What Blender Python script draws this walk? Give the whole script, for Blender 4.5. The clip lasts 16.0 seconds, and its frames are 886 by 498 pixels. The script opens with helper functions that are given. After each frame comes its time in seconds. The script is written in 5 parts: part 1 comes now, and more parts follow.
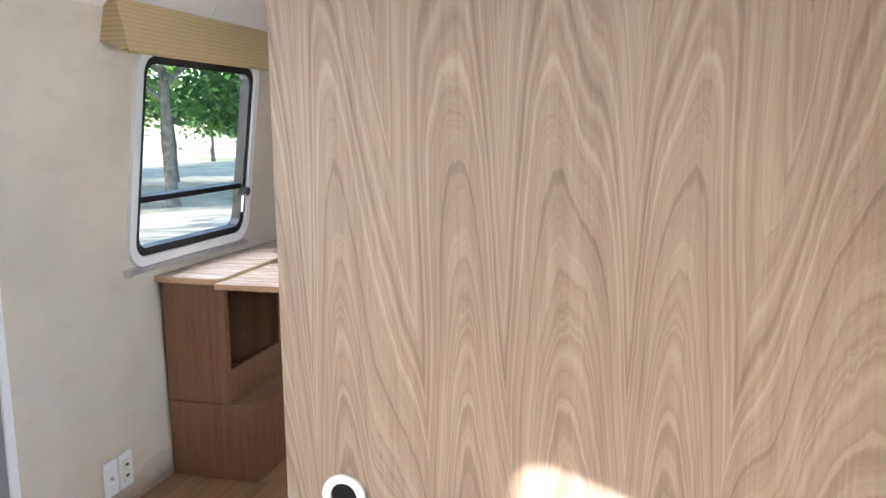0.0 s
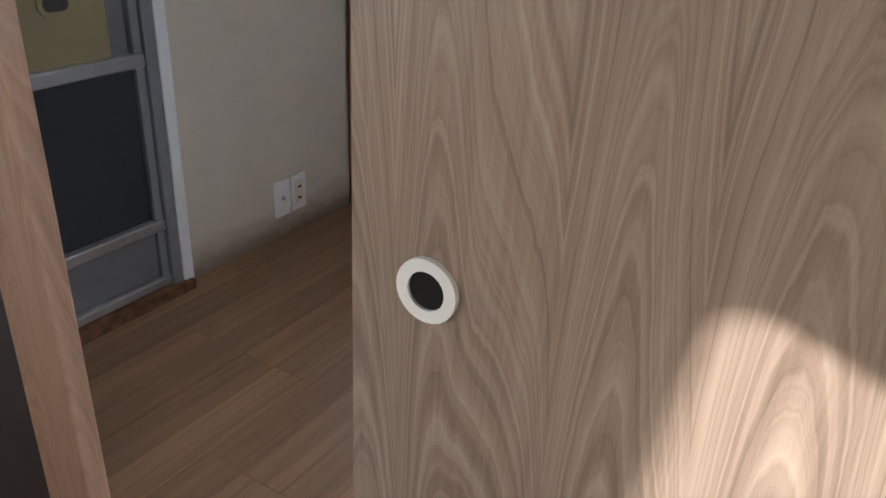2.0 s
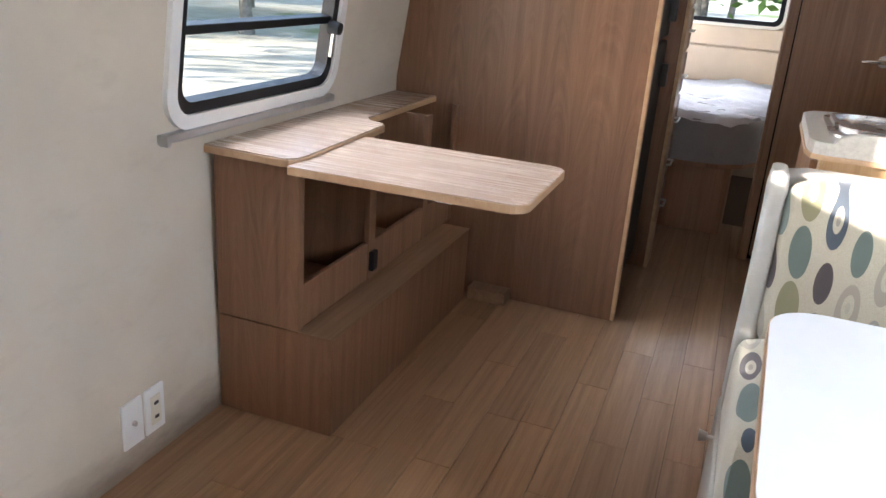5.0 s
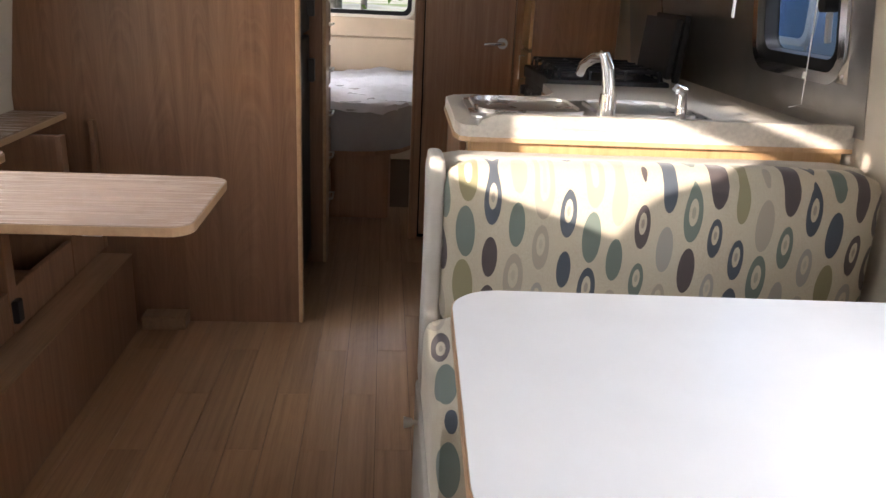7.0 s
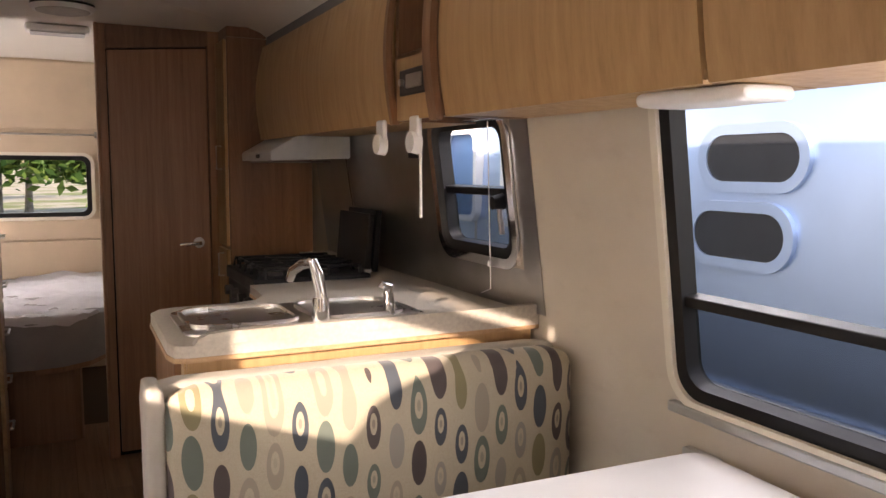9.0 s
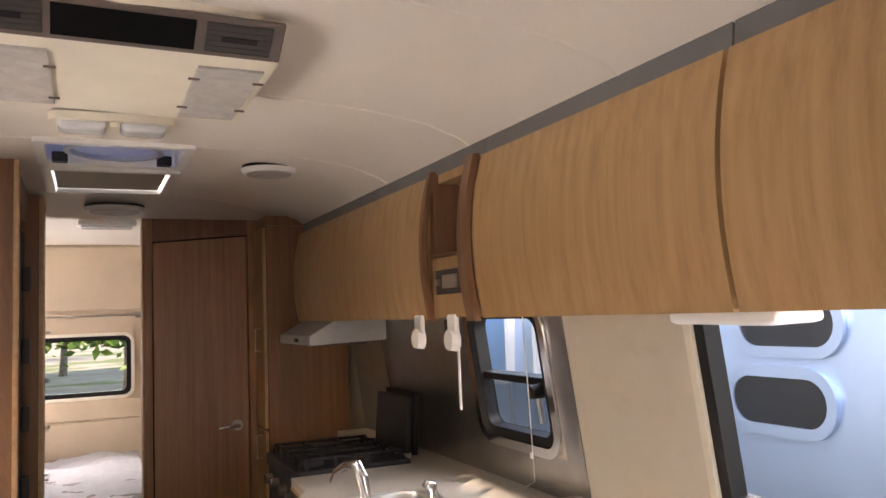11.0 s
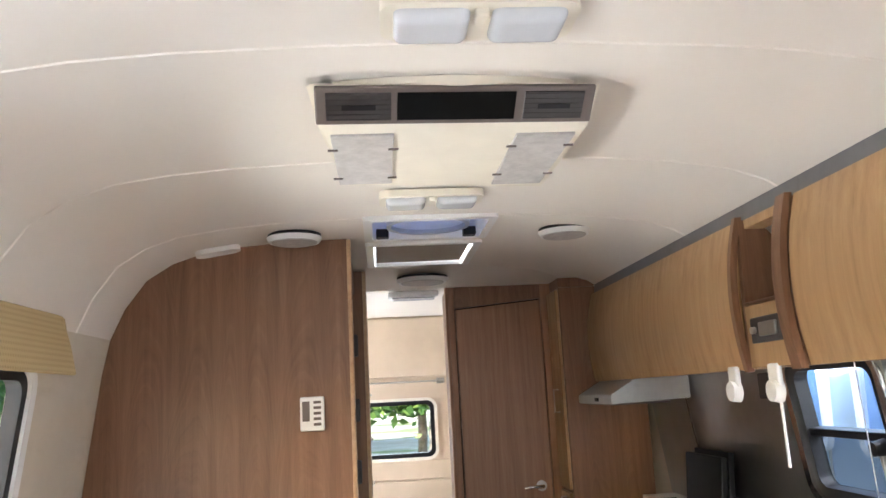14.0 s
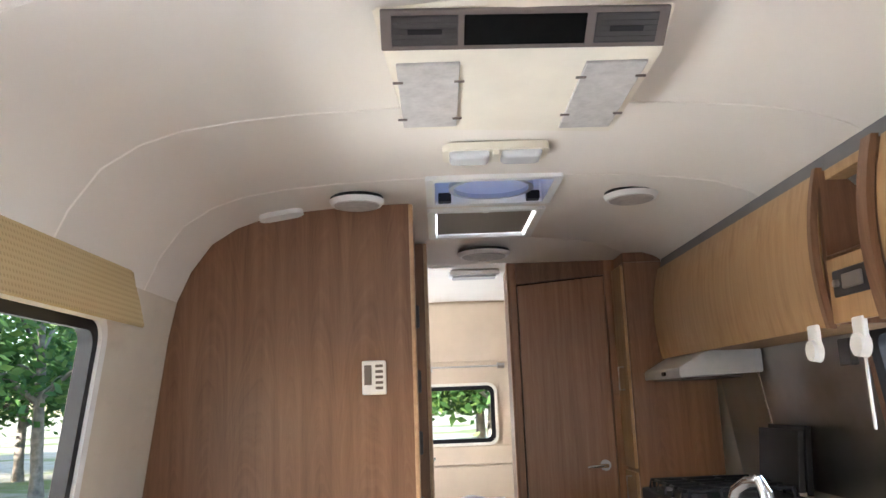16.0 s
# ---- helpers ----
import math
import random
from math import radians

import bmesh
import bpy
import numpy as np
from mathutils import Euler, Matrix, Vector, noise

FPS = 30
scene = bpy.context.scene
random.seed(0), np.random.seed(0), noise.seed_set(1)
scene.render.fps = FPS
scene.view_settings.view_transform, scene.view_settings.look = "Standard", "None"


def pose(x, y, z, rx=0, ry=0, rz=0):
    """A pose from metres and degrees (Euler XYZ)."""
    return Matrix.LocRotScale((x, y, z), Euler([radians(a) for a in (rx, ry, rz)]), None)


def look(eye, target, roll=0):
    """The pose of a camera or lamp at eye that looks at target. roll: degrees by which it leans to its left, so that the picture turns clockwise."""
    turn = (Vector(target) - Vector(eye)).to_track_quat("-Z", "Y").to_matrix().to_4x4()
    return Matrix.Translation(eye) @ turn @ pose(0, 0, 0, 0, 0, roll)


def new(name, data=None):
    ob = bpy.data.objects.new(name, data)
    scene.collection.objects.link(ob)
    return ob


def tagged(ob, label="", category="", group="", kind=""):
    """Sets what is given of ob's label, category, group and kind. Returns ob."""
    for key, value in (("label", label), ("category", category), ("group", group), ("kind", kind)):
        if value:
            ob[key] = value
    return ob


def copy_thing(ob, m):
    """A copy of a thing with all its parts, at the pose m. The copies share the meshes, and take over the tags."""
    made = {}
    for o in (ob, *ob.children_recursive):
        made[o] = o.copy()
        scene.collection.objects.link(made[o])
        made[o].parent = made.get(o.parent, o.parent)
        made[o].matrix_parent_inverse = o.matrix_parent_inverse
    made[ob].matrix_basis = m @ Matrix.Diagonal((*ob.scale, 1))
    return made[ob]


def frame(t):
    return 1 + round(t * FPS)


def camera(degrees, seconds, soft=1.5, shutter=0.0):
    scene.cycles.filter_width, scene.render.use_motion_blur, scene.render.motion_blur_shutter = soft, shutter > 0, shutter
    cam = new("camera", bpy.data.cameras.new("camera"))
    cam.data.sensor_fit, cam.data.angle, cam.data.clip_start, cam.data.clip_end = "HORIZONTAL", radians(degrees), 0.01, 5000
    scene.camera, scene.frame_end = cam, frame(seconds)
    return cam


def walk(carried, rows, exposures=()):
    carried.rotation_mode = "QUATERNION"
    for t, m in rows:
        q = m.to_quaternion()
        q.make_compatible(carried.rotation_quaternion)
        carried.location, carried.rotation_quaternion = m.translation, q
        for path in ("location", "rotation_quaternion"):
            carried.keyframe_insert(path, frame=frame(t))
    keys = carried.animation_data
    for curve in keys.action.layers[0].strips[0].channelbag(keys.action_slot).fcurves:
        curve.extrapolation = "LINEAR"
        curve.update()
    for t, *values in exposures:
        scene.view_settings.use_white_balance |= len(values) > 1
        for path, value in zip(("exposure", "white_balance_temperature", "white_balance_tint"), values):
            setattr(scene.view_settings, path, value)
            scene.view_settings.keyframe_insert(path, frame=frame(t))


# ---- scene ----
cam = camera(59.0, 16.0)
PATH = [
    (0, (0.563, -2.375, 1.262), (0.04, -0.469, 0.951), -0.6),
    (0.5, (0.601, -2.292, 1.246), (0.0, -0.442, 0.779), 0.8),
    (1, (0.612, -2.191, 1.202), (-0.138, -0.435, 0.606), 0.3),
    (1.5, (0.569, -2.11, 1.15), (-0.287, -0.495, 0.339), 1.1),
    (2, (0.496, -2.006, 1.128), (-0.435, -0.482, 0.228), 3.0),
    (2.5, (0.428, -1.946, 1.135), (-0.55, -0.419, 0.292), 4.8),
    (3, (0.37, -1.871, 1.168), (-0.671, -0.303, 0.488), 5.1),
    (3.2, (0.346, -1.838, 1.164), (-0.735, -0.272, 0.548), 4.8),
    (5.3, (0.03, -1.563, 1.204), (-0.451, 0.251, 0.512), 4.0),
    (5.5, (0.015, -1.551, 1.2), (-0.356, 0.287, 0.505), 3.8),
    (6, (0.002, -1.533, 1.2), (-0.143, 0.339, 0.509), 3.1),
    (6.5, (0.027, -1.527, 1.209), (0.028, 0.356, 0.535), 2.6),
    (7, (0.055, -1.514, 1.206), (0.213, 0.372, 0.56), 2.8),
    (7.5, (0.045, -1.495, 1.207), (0.518, 0.364, 0.642), 2.3),
    (8, (0.031, -1.477, 1.211), (0.78, 0.317, 0.739), 2.6),
    (8.5, (0.011, -1.485, 1.239), (0.886, 0.281, 0.9), 1.6),
    (9, (0.011, -1.499, 1.287), (0.895, 0.284, 1.083), 0.3),
    (9.2, (0.011, -1.503, 1.302), (0.908, 0.278, 1.148), -0.2),
    (11.3, (-0.045, -1.552, 1.426), (0.738, 0.277, 1.625), -2.2),
    (11.5, (-0.052, -1.563, 1.422), (0.689, 0.281, 1.642), -2.4),
    (12, (-0.065, -1.568, 1.425), (0.56, 0.315, 1.677), -3.2),
    (12.5, (-0.078, -1.575, 1.424), (0.432, 0.339, 1.701), -3.1),
    (13, (-0.095, -1.573, 1.423), (0.311, 0.363, 1.72), -2.9),
    (13.5, (-0.112, -1.565, 1.41), (0.158, 0.388, 1.74), -3.0),
    (14, (-0.132, -1.565, 1.382), (0.037, 0.394, 1.749), -3.0),
    (14.5, (-0.14, -1.562, 1.351), (-0.027, 0.39, 1.772), -2.5),
    (15, (-0.145, -1.545, 1.32), (-0.083, 0.4, 1.78), -1.8),
    (15.5, (-0.151, -1.526, 1.289), (-0.102, 0.422, 1.738), -2.0),
    (16, (-0.151, -1.504, 1.26), (-0.129, 0.46, 1.641), -2.1),
]
EXPOSURES = [
    (0, 2.6, 5600, 9), (0.5, 2.2, 5600, 9), (1.0, 1.8, 5600, 9), (1.5, 1.5, 5700, 10), (2.0, 1.25, 5800, 11), (2.5, 1.85, 5700, 10), (3.0, 2.15, 5600, 10), (3.2, 2.2, 5600, 10),
    (5.5, 2.5, 5900, 13), (6.5, 2.0, 6200, 15), (7.0, 1.85, 6400, 16), (8.0, 1.55, 6400, 12),
    (9.0, 1.6, 7400, 24), (11.5, 2.15, 7000, 20), (12.5, 2.45, 6100, 13), (14.0, 2.7, 6100, 12), (16.0, 2.6, 6000, 12),
]
walk(cam, [(t, look(eye, target, roll)) for t, eye, target, roll in PATH], EXPOSURES)

# ---- world, sun and exposure ----
SUN_WAY = Vector((0.79, 0.57, -0.26)).normalized()
world = bpy.data.worlds.new("sky")
scene.world = world
world.use_nodes = True
wn = world.node_tree
sky = wn.nodes.new("ShaderNodeTexSky")
sky.sky_type = "NISHITA"
sky.sun_disc = False
sky.sun_elevation = math.asin(-SUN_WAY.z)
sky.sun_rotation = math.atan2(-SUN_WAY.x, -SUN_WAY.y)
wn.links.new(sky.outputs["Color"], wn.nodes["Background"].inputs["Color"])
wn.nodes["Background"].inputs["Strength"].default_value = 0.15
sun = new("sun", bpy.data.lights.new("sun", "SUN"))
sun.data.energy = 5.0
sun.data.angle = radians(0.5)
sun.data.color = (1.0, 0.9, 0.76)
sun.matrix_world = look((0, 0, 20), Vector((0, 0, 20)) + SUN_WAY)


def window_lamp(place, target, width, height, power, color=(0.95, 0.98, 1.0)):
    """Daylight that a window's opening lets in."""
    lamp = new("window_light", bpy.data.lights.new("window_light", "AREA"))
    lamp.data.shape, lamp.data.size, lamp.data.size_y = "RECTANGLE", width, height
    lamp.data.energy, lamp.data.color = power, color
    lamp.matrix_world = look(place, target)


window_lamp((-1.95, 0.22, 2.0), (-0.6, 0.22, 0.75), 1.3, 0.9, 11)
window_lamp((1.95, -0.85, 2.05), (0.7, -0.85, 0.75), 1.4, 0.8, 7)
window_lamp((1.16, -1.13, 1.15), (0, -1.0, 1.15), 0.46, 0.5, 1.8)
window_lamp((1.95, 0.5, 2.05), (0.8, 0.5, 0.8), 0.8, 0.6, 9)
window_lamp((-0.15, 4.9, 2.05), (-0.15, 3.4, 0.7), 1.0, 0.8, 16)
# lamp in the added bedroom side window, to brighten the bedroom
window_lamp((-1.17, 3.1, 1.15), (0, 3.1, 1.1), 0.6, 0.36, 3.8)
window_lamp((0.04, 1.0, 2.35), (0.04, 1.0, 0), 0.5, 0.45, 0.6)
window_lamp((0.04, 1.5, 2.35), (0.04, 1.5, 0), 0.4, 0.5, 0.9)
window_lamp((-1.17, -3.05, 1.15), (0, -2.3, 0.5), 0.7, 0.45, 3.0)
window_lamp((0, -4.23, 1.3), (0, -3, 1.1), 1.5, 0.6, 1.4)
# unseen area lamp, added low outside the desk window to brighten the ceiling
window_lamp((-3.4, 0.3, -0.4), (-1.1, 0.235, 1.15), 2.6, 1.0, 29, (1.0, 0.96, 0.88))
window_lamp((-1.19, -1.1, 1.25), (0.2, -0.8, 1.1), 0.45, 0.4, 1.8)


# ---- materials ----
def nodes_of(name):
    m = bpy.data.materials.new(name)
    m.use_nodes = True
    t = m.node_tree
    return m, t, t.nodes["Principled BSDF"]


def ramp(t, fac, stops):
    r = t.nodes.new("ShaderNodeValToRGB")
    while len(r.color_ramp.elements) < len(stops):
        r.color_ramp.elements.new(0.5)
    for e, (p, c) in zip(r.color_ramp.elements, stops):
        e.position, e.color = p, (*c, 1)
    t.links.new(fac, r.inputs["Fac"])
    return r.outputs["Color"]


def coords(t, scale, kind="Object", rot=(0, 0, 0), shift=None):
    c = t.nodes.new("ShaderNodeTexCoord")
    m = t.nodes.new("ShaderNodeMapping")
    m.inputs["Scale"].default_value = scale
    m.inputs["Rotation"].default_value = rot
    t.links.new(c.outputs[kind], m.inputs["Vector"])
    if shift:
        t.links.new(shift, m.inputs["Location"])
    return m.outputs["Vector"]


def noise_tex(t, vec, scale, detail=4.0, rough=0.55, distort=0.0):
    n = t.nodes.new("ShaderNodeTexNoise")
    n.inputs["Scale"].default_value, n.inputs["Detail"].default_value = scale, detail
    n.inputs["Roughness"].default_value, n.inputs["Distortion"].default_value = rough, distort
    t.links.new(vec, n.inputs["Vector"])
    return n.outputs["Fac"]


def mix(t, fac, a, b, kind="MIX"):
    m = t.nodes.new("ShaderNodeMix")
    m.data_type, m.blend_type = "RGBA", kind
    for key, v in ((0, fac), (6, a), (7, b)):
        if isinstance(v, (int, float)):
            m.inputs[key].default_value = v
        elif isinstance(v, tuple):
            m.inputs[key].default_value = (*v, 1)
        else:
            t.links.new(v, m.inputs[key])
    return m.outputs[2]


def math_node(t, op, a, b=0.0):
    m = t.nodes.new("ShaderNodeMath")
    m.operation = op
    for key, v in ((0, a), (1, b)):
        if isinstance(v, (int, float)):
            m.inputs[key].default_value = v
        else:
            t.links.new(v, m.inputs[key])
    return m.outputs[0]


def bump(t, p, height, strength, distance=0.002):
    b = t.nodes.new("ShaderNodeBump")
    b.inputs["Strength"].default_value, b.inputs["Distance"].default_value = strength, distance
    t.links.new(height, b.inputs["Height"])
    t.links.new(b.outputs["Normal"], p.inputs["Normal"])


def plain(name, color, rough=0.5, metal=0.0, vary=0.08, scale=9.0, grain=0.05, coat=0.0, spec=0.5):
    m, t, p = nodes_of(name)
    v = coords(t, (1, 1, 1))
    n1, n2 = noise_tex(t, v, scale, 5), noise_tex(t, v, scale * 18, 3)
    dark = tuple(c * (1 - vary * 2) for c in color)
    light = tuple(min(1, c * (1 + vary)) for c in color)
    col = ramp(t, n1, ((0.3, dark), (0.7, light)))
    t.links.new(col, p.inputs["Base Color"])
    r = t.nodes.new("ShaderNodeMapRange")
    r.inputs["To Min"].default_value, r.inputs["To Max"].default_value = max(0.02, rough - 0.08), min(1, rough + 0.1)
    t.links.new(n1, r.inputs["Value"])
    t.links.new(r.outputs["Result"], p.inputs["Roughness"])
    p.inputs["Metallic"].default_value = metal
    p.inputs["Coat Weight"].default_value = coat
    p.inputs["Specular IOR Level"].default_value = spec
    if grain:
        bump(t, p, n2, grain)
    return m


def wood(name, dark, mid, light, axis="z", cathedral=1.0, rough=0.42, random_shift=False, fine=1.0, arched=0.22):
    """Wood grain along one axis: cathedral bands, long streaks and fine pores."""
    m, t, p = nodes_of(name)
    along = {"x": 0, "y": 1, "z": 2}[axis]
    shift = None
    if random_shift:
        info = t.nodes.new("ShaderNodeObjectInfo")
        cx = t.nodes.new("ShaderNodeCombineXYZ")
        s = math_node(t, "MULTIPLY", info.outputs["Random"], 37.0)
        for i in range(3):
            t.links.new(s, cx.inputs[i])
        shift = cx.outputs[0]
    sc = [1.0, 1.0, 1.0]
    sc[along] = 0.16
    big = coords(t, sc, shift=shift)
    sc2 = [1.0, 1.0, 1.0]
    sc2[along] = 0.03
    streak = coords(t, sc2, shift=shift)
    # mirrored flitches: tall nested arches that run out into straight grain
    raw = coords(t, (1, 1, 1), shift=shift)
    sep = t.nodes.new("ShaderNodeSeparateXYZ")
    t.links.new(raw, sep.inputs[0])
    axes = [sep.outputs[k] for k in range(3) if k != along]
    side = math_node(t, "ADD", axes[0], axes[1])
    wob, wob2 = noise_tex(t, big, 3.5, 2.0, 0.5), noise_tex(t, big, 26.0, 4.0, 0.6)
    side = math_node(t, "ADD", side, math_node(t, "MULTIPLY", wob, 0.3))
    u = math_node(t, "PINGPONG", side, 0.064)
    reach = math_node(t, "MULTIPLY", math_node(t, "MULTIPLY", u, u), 105.0)
    arch = math_node(t, "ADD", sep.outputs[along], reach)
    arch = math_node(t, "ADD", arch, math_node(t, "MULTIPLY", wob2, 0.09))
    rings = t.nodes.new("ShaderNodeTexNoise")
    rings.noise_dimensions = "1D"
    rings.inputs["Scale"].default_value, rings.inputs["Detail"].default_value = 18.0 * cathedral, 5.0
    rings.inputs["Roughness"].default_value = 0.68
    t.links.new(arch, rings.inputs["W"])
    band = math_node(t, "ADD", math_node(t, "MULTIPLY", math_node(t, "SUBTRACT", rings.outputs["Fac"], 0.5), 1.4), 0.5)
    n1 = noise_tex(t, streak, 42 * fine, 4, 0.6)
    n2 = noise_tex(t, streak, 260 * fine, 3, 0.7)
    f = math_node(t, "ADD", math_node(t, "MULTIPLY", band, arched), math_node(t, "MULTIPLY", n1, 1.0 - arched))
    f = math_node(t, "ADD", f, math_node(t, "MULTIPLY", n2, 0.3))
    col = ramp(t, f, ((0.34, dark), (0.62, mid), (0.92, light)))
    if random_shift:
        tone = ramp(t, info.outputs["Random"], ((0.0, (0.84, 0.83, 0.82)), (1.0, (1.06, 1.05, 1.04))))
        col = mix(t, 1.0, col, tone, "MULTIPLY")
    t.links.new(col, p.inputs["Base Color"])
    r = t.nodes.new("ShaderNodeMapRange")
    r.inputs["To Min"].default_value, r.inputs["To Max"].default_value = rough + 0.1, rough - 0.06
    t.links.new(n1, r.inputs["Value"])
    t.links.new(r.outputs["Result"], p.inputs["Roughness"])
    bump(t, p, n2, 0.06, 0.001)
    return m


WOOD_PANEL = wood("veneer_panel", (0.13, 0.088, 0.063), (0.27, 0.2, 0.153), (0.4, 0.32, 0.255), arched=0.6)
WOOD_POST = wood("veneer_door_post", (0.24, 0.14, 0.09), (0.38, 0.24, 0.16), (0.48, 0.33, 0.23), arched=0.45)
WOOD_MID = wood("veneer_brown", (0.12, 0.058, 0.03), (0.198, 0.1, 0.052), (0.265, 0.142, 0.079), cathedral=0.9, arched=0.3)
WOOD_MID_Y = wood("veneer_brown_lengthwise", (0.15, 0.085, 0.045), (0.25, 0.148, 0.082), (0.33, 0.205, 0.12), "y", 0.5)
WOOD_RED = wood("veneer_reddish", (0.22, 0.105, 0.055), (0.34, 0.175, 0.095), (0.43, 0.245, 0.14), cathedral=0.5, arched=0.12)
WOOD_LIGHT = wood("veneer_honey", (0.31, 0.18, 0.08), (0.42, 0.253, 0.117), (0.49, 0.315, 0.155), "z", 0.5, 0.38, arched=0.07)
WOOD_TOP = wood("laminate_top", (0.33, 0.235, 0.17), (0.385, 0.28, 0.21), (0.44, 0.33, 0.255), "x", 0.6, 0.25, fine=2.2, arched=0.05)
WOOD_EDGE = wood("edge_band", (0.34, 0.2, 0.1), (0.46, 0.29, 0.16), (0.54, 0.36, 0.2), "y", 0.4, 0.4)
FLOOR_WOOD = wood("vinyl_plank", (0.18, 0.1, 0.053), (0.305, 0.178, 0.094), (0.41, 0.25, 0.14), "y", 0.9, 0.36, True, arched=0.12)
FLOOR_BASE = plain("floor_joint", (0.09, 0.055, 0.032), 0.7)
CEILING = plain("ceiling_vinyl", (0.78, 0.735, 0.67), 0.55, vary=0.02, scale=2.0, grain=0.12)
SINK_STEEL = plain("bright_sink_steel", (0.72, 0.7, 0.68), 0.28, 1.0, 0.06, 6, 0.02)
PLASTIC_WHITE = plain("white_plastic", (0.8, 0.8, 0.79), 0.35, vary=0.02)
PLASTIC_CREAM = plain("cream_plastic", (0.76, 0.71, 0.6), 0.4, vary=0.03)
PLASTIC_TAUPE = plain("taupe_plastic", (0.14, 0.112, 0.1), 0.45)
PLASTIC_DARK = plain("dark_plastic", (0.045, 0.04, 0.04), 0.45)
BLACK = plain("black_rubber", (0.012, 0.012, 0.014), 0.45, spec=0.25)
# near-black that carries the shade of recesses and gaps in its colour
VOID = plain("recess_shade_black", (0.006, 0.006, 0.006), 0.9, spec=0.05)
CHROME = plain("chrome", (0.8, 0.8, 0.8), 0.1, 1.0, 0.03, grain=0)
NICKEL = plain("brushed_nickel", (0.55, 0.52, 0.48), 0.3, 1.0, 0.05)
ALU = plain("aluminium", (0.56, 0.57, 0.58), 0.42, 0.9, 0.05, 14)
ALU_GREY = plain("grey_painted_aluminium", (0.25, 0.255, 0.265), 0.5, 0.2, 0.05, 14)
WHITE_TOP = plain("white_laminate", (0.72, 0.72, 0.72), 0.22, vary=0.015, grain=0.01)
COUNTER = plain("speckled_counter", (0.5, 0.46, 0.4), 0.32, vary=0.08, scale=90, grain=0.02)
STAINLESS = plain("stainless_steel", (0.42, 0.41, 0.4), 0.33, 1.0, 0.08, 6, 0.02)
BOX_TAN = plain("tan_plastic", (0.3, 0.25, 0.13), 0.5, vary=0.04)
CREAM_VINYL = plain("cream_vinyl", (0.4, 0.37, 0.32), 0.6, vary=0.04, scale=20, grain=0.15)
SCREEN_DARK = plain("dark_screen_mesh", (0.028, 0.03, 0.035), 0.7, vary=0.1, scale=60)
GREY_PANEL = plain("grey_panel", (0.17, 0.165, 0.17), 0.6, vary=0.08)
STAIN_WOOD = plain("stained_sill_wood", (0.2, 0.085, 0.035), 0.6, vary=0.35, scale=30)


def wall_vinyl():
    m, t, p = nodes_of("wall_vinyl")
    v = coords(t, (1, 1, 1))
    n1, n2, n3 = noise_tex(t, v, 3.0, 5), noise_tex(t, v, 120, 3), noise_tex(t, coords(t, (1, 1, 2.4)), 7, 6, 0.6)
    col = ramp(t, n1, ((0.3, (0.57, 0.51, 0.42)), (0.7, (0.66, 0.595, 0.495))))
    col = mix(t, ramp(t, n3, ((0.56, (0, 0, 0)), (0.8, (0.28, 0.28, 0.28)))), col, (0.4, 0.33, 0.25))
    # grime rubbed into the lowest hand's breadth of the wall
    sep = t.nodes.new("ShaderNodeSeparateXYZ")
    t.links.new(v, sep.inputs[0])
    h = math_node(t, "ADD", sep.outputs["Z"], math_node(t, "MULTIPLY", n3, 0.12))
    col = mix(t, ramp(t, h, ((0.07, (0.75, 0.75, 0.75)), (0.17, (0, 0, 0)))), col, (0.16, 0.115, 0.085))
    t.links.new(col, p.inputs["Base Color"])
    p.inputs["Roughness"].default_value = 0.6
    bump(t, p, n2, 0.18, 0.001)
    return m


WALL = wall_vinyl()
BEDROOM_WALL = plain("warm_beige_wall", (0.6, 0.47, 0.34), 0.6, vary=0.05, scale=4, grain=0.15)


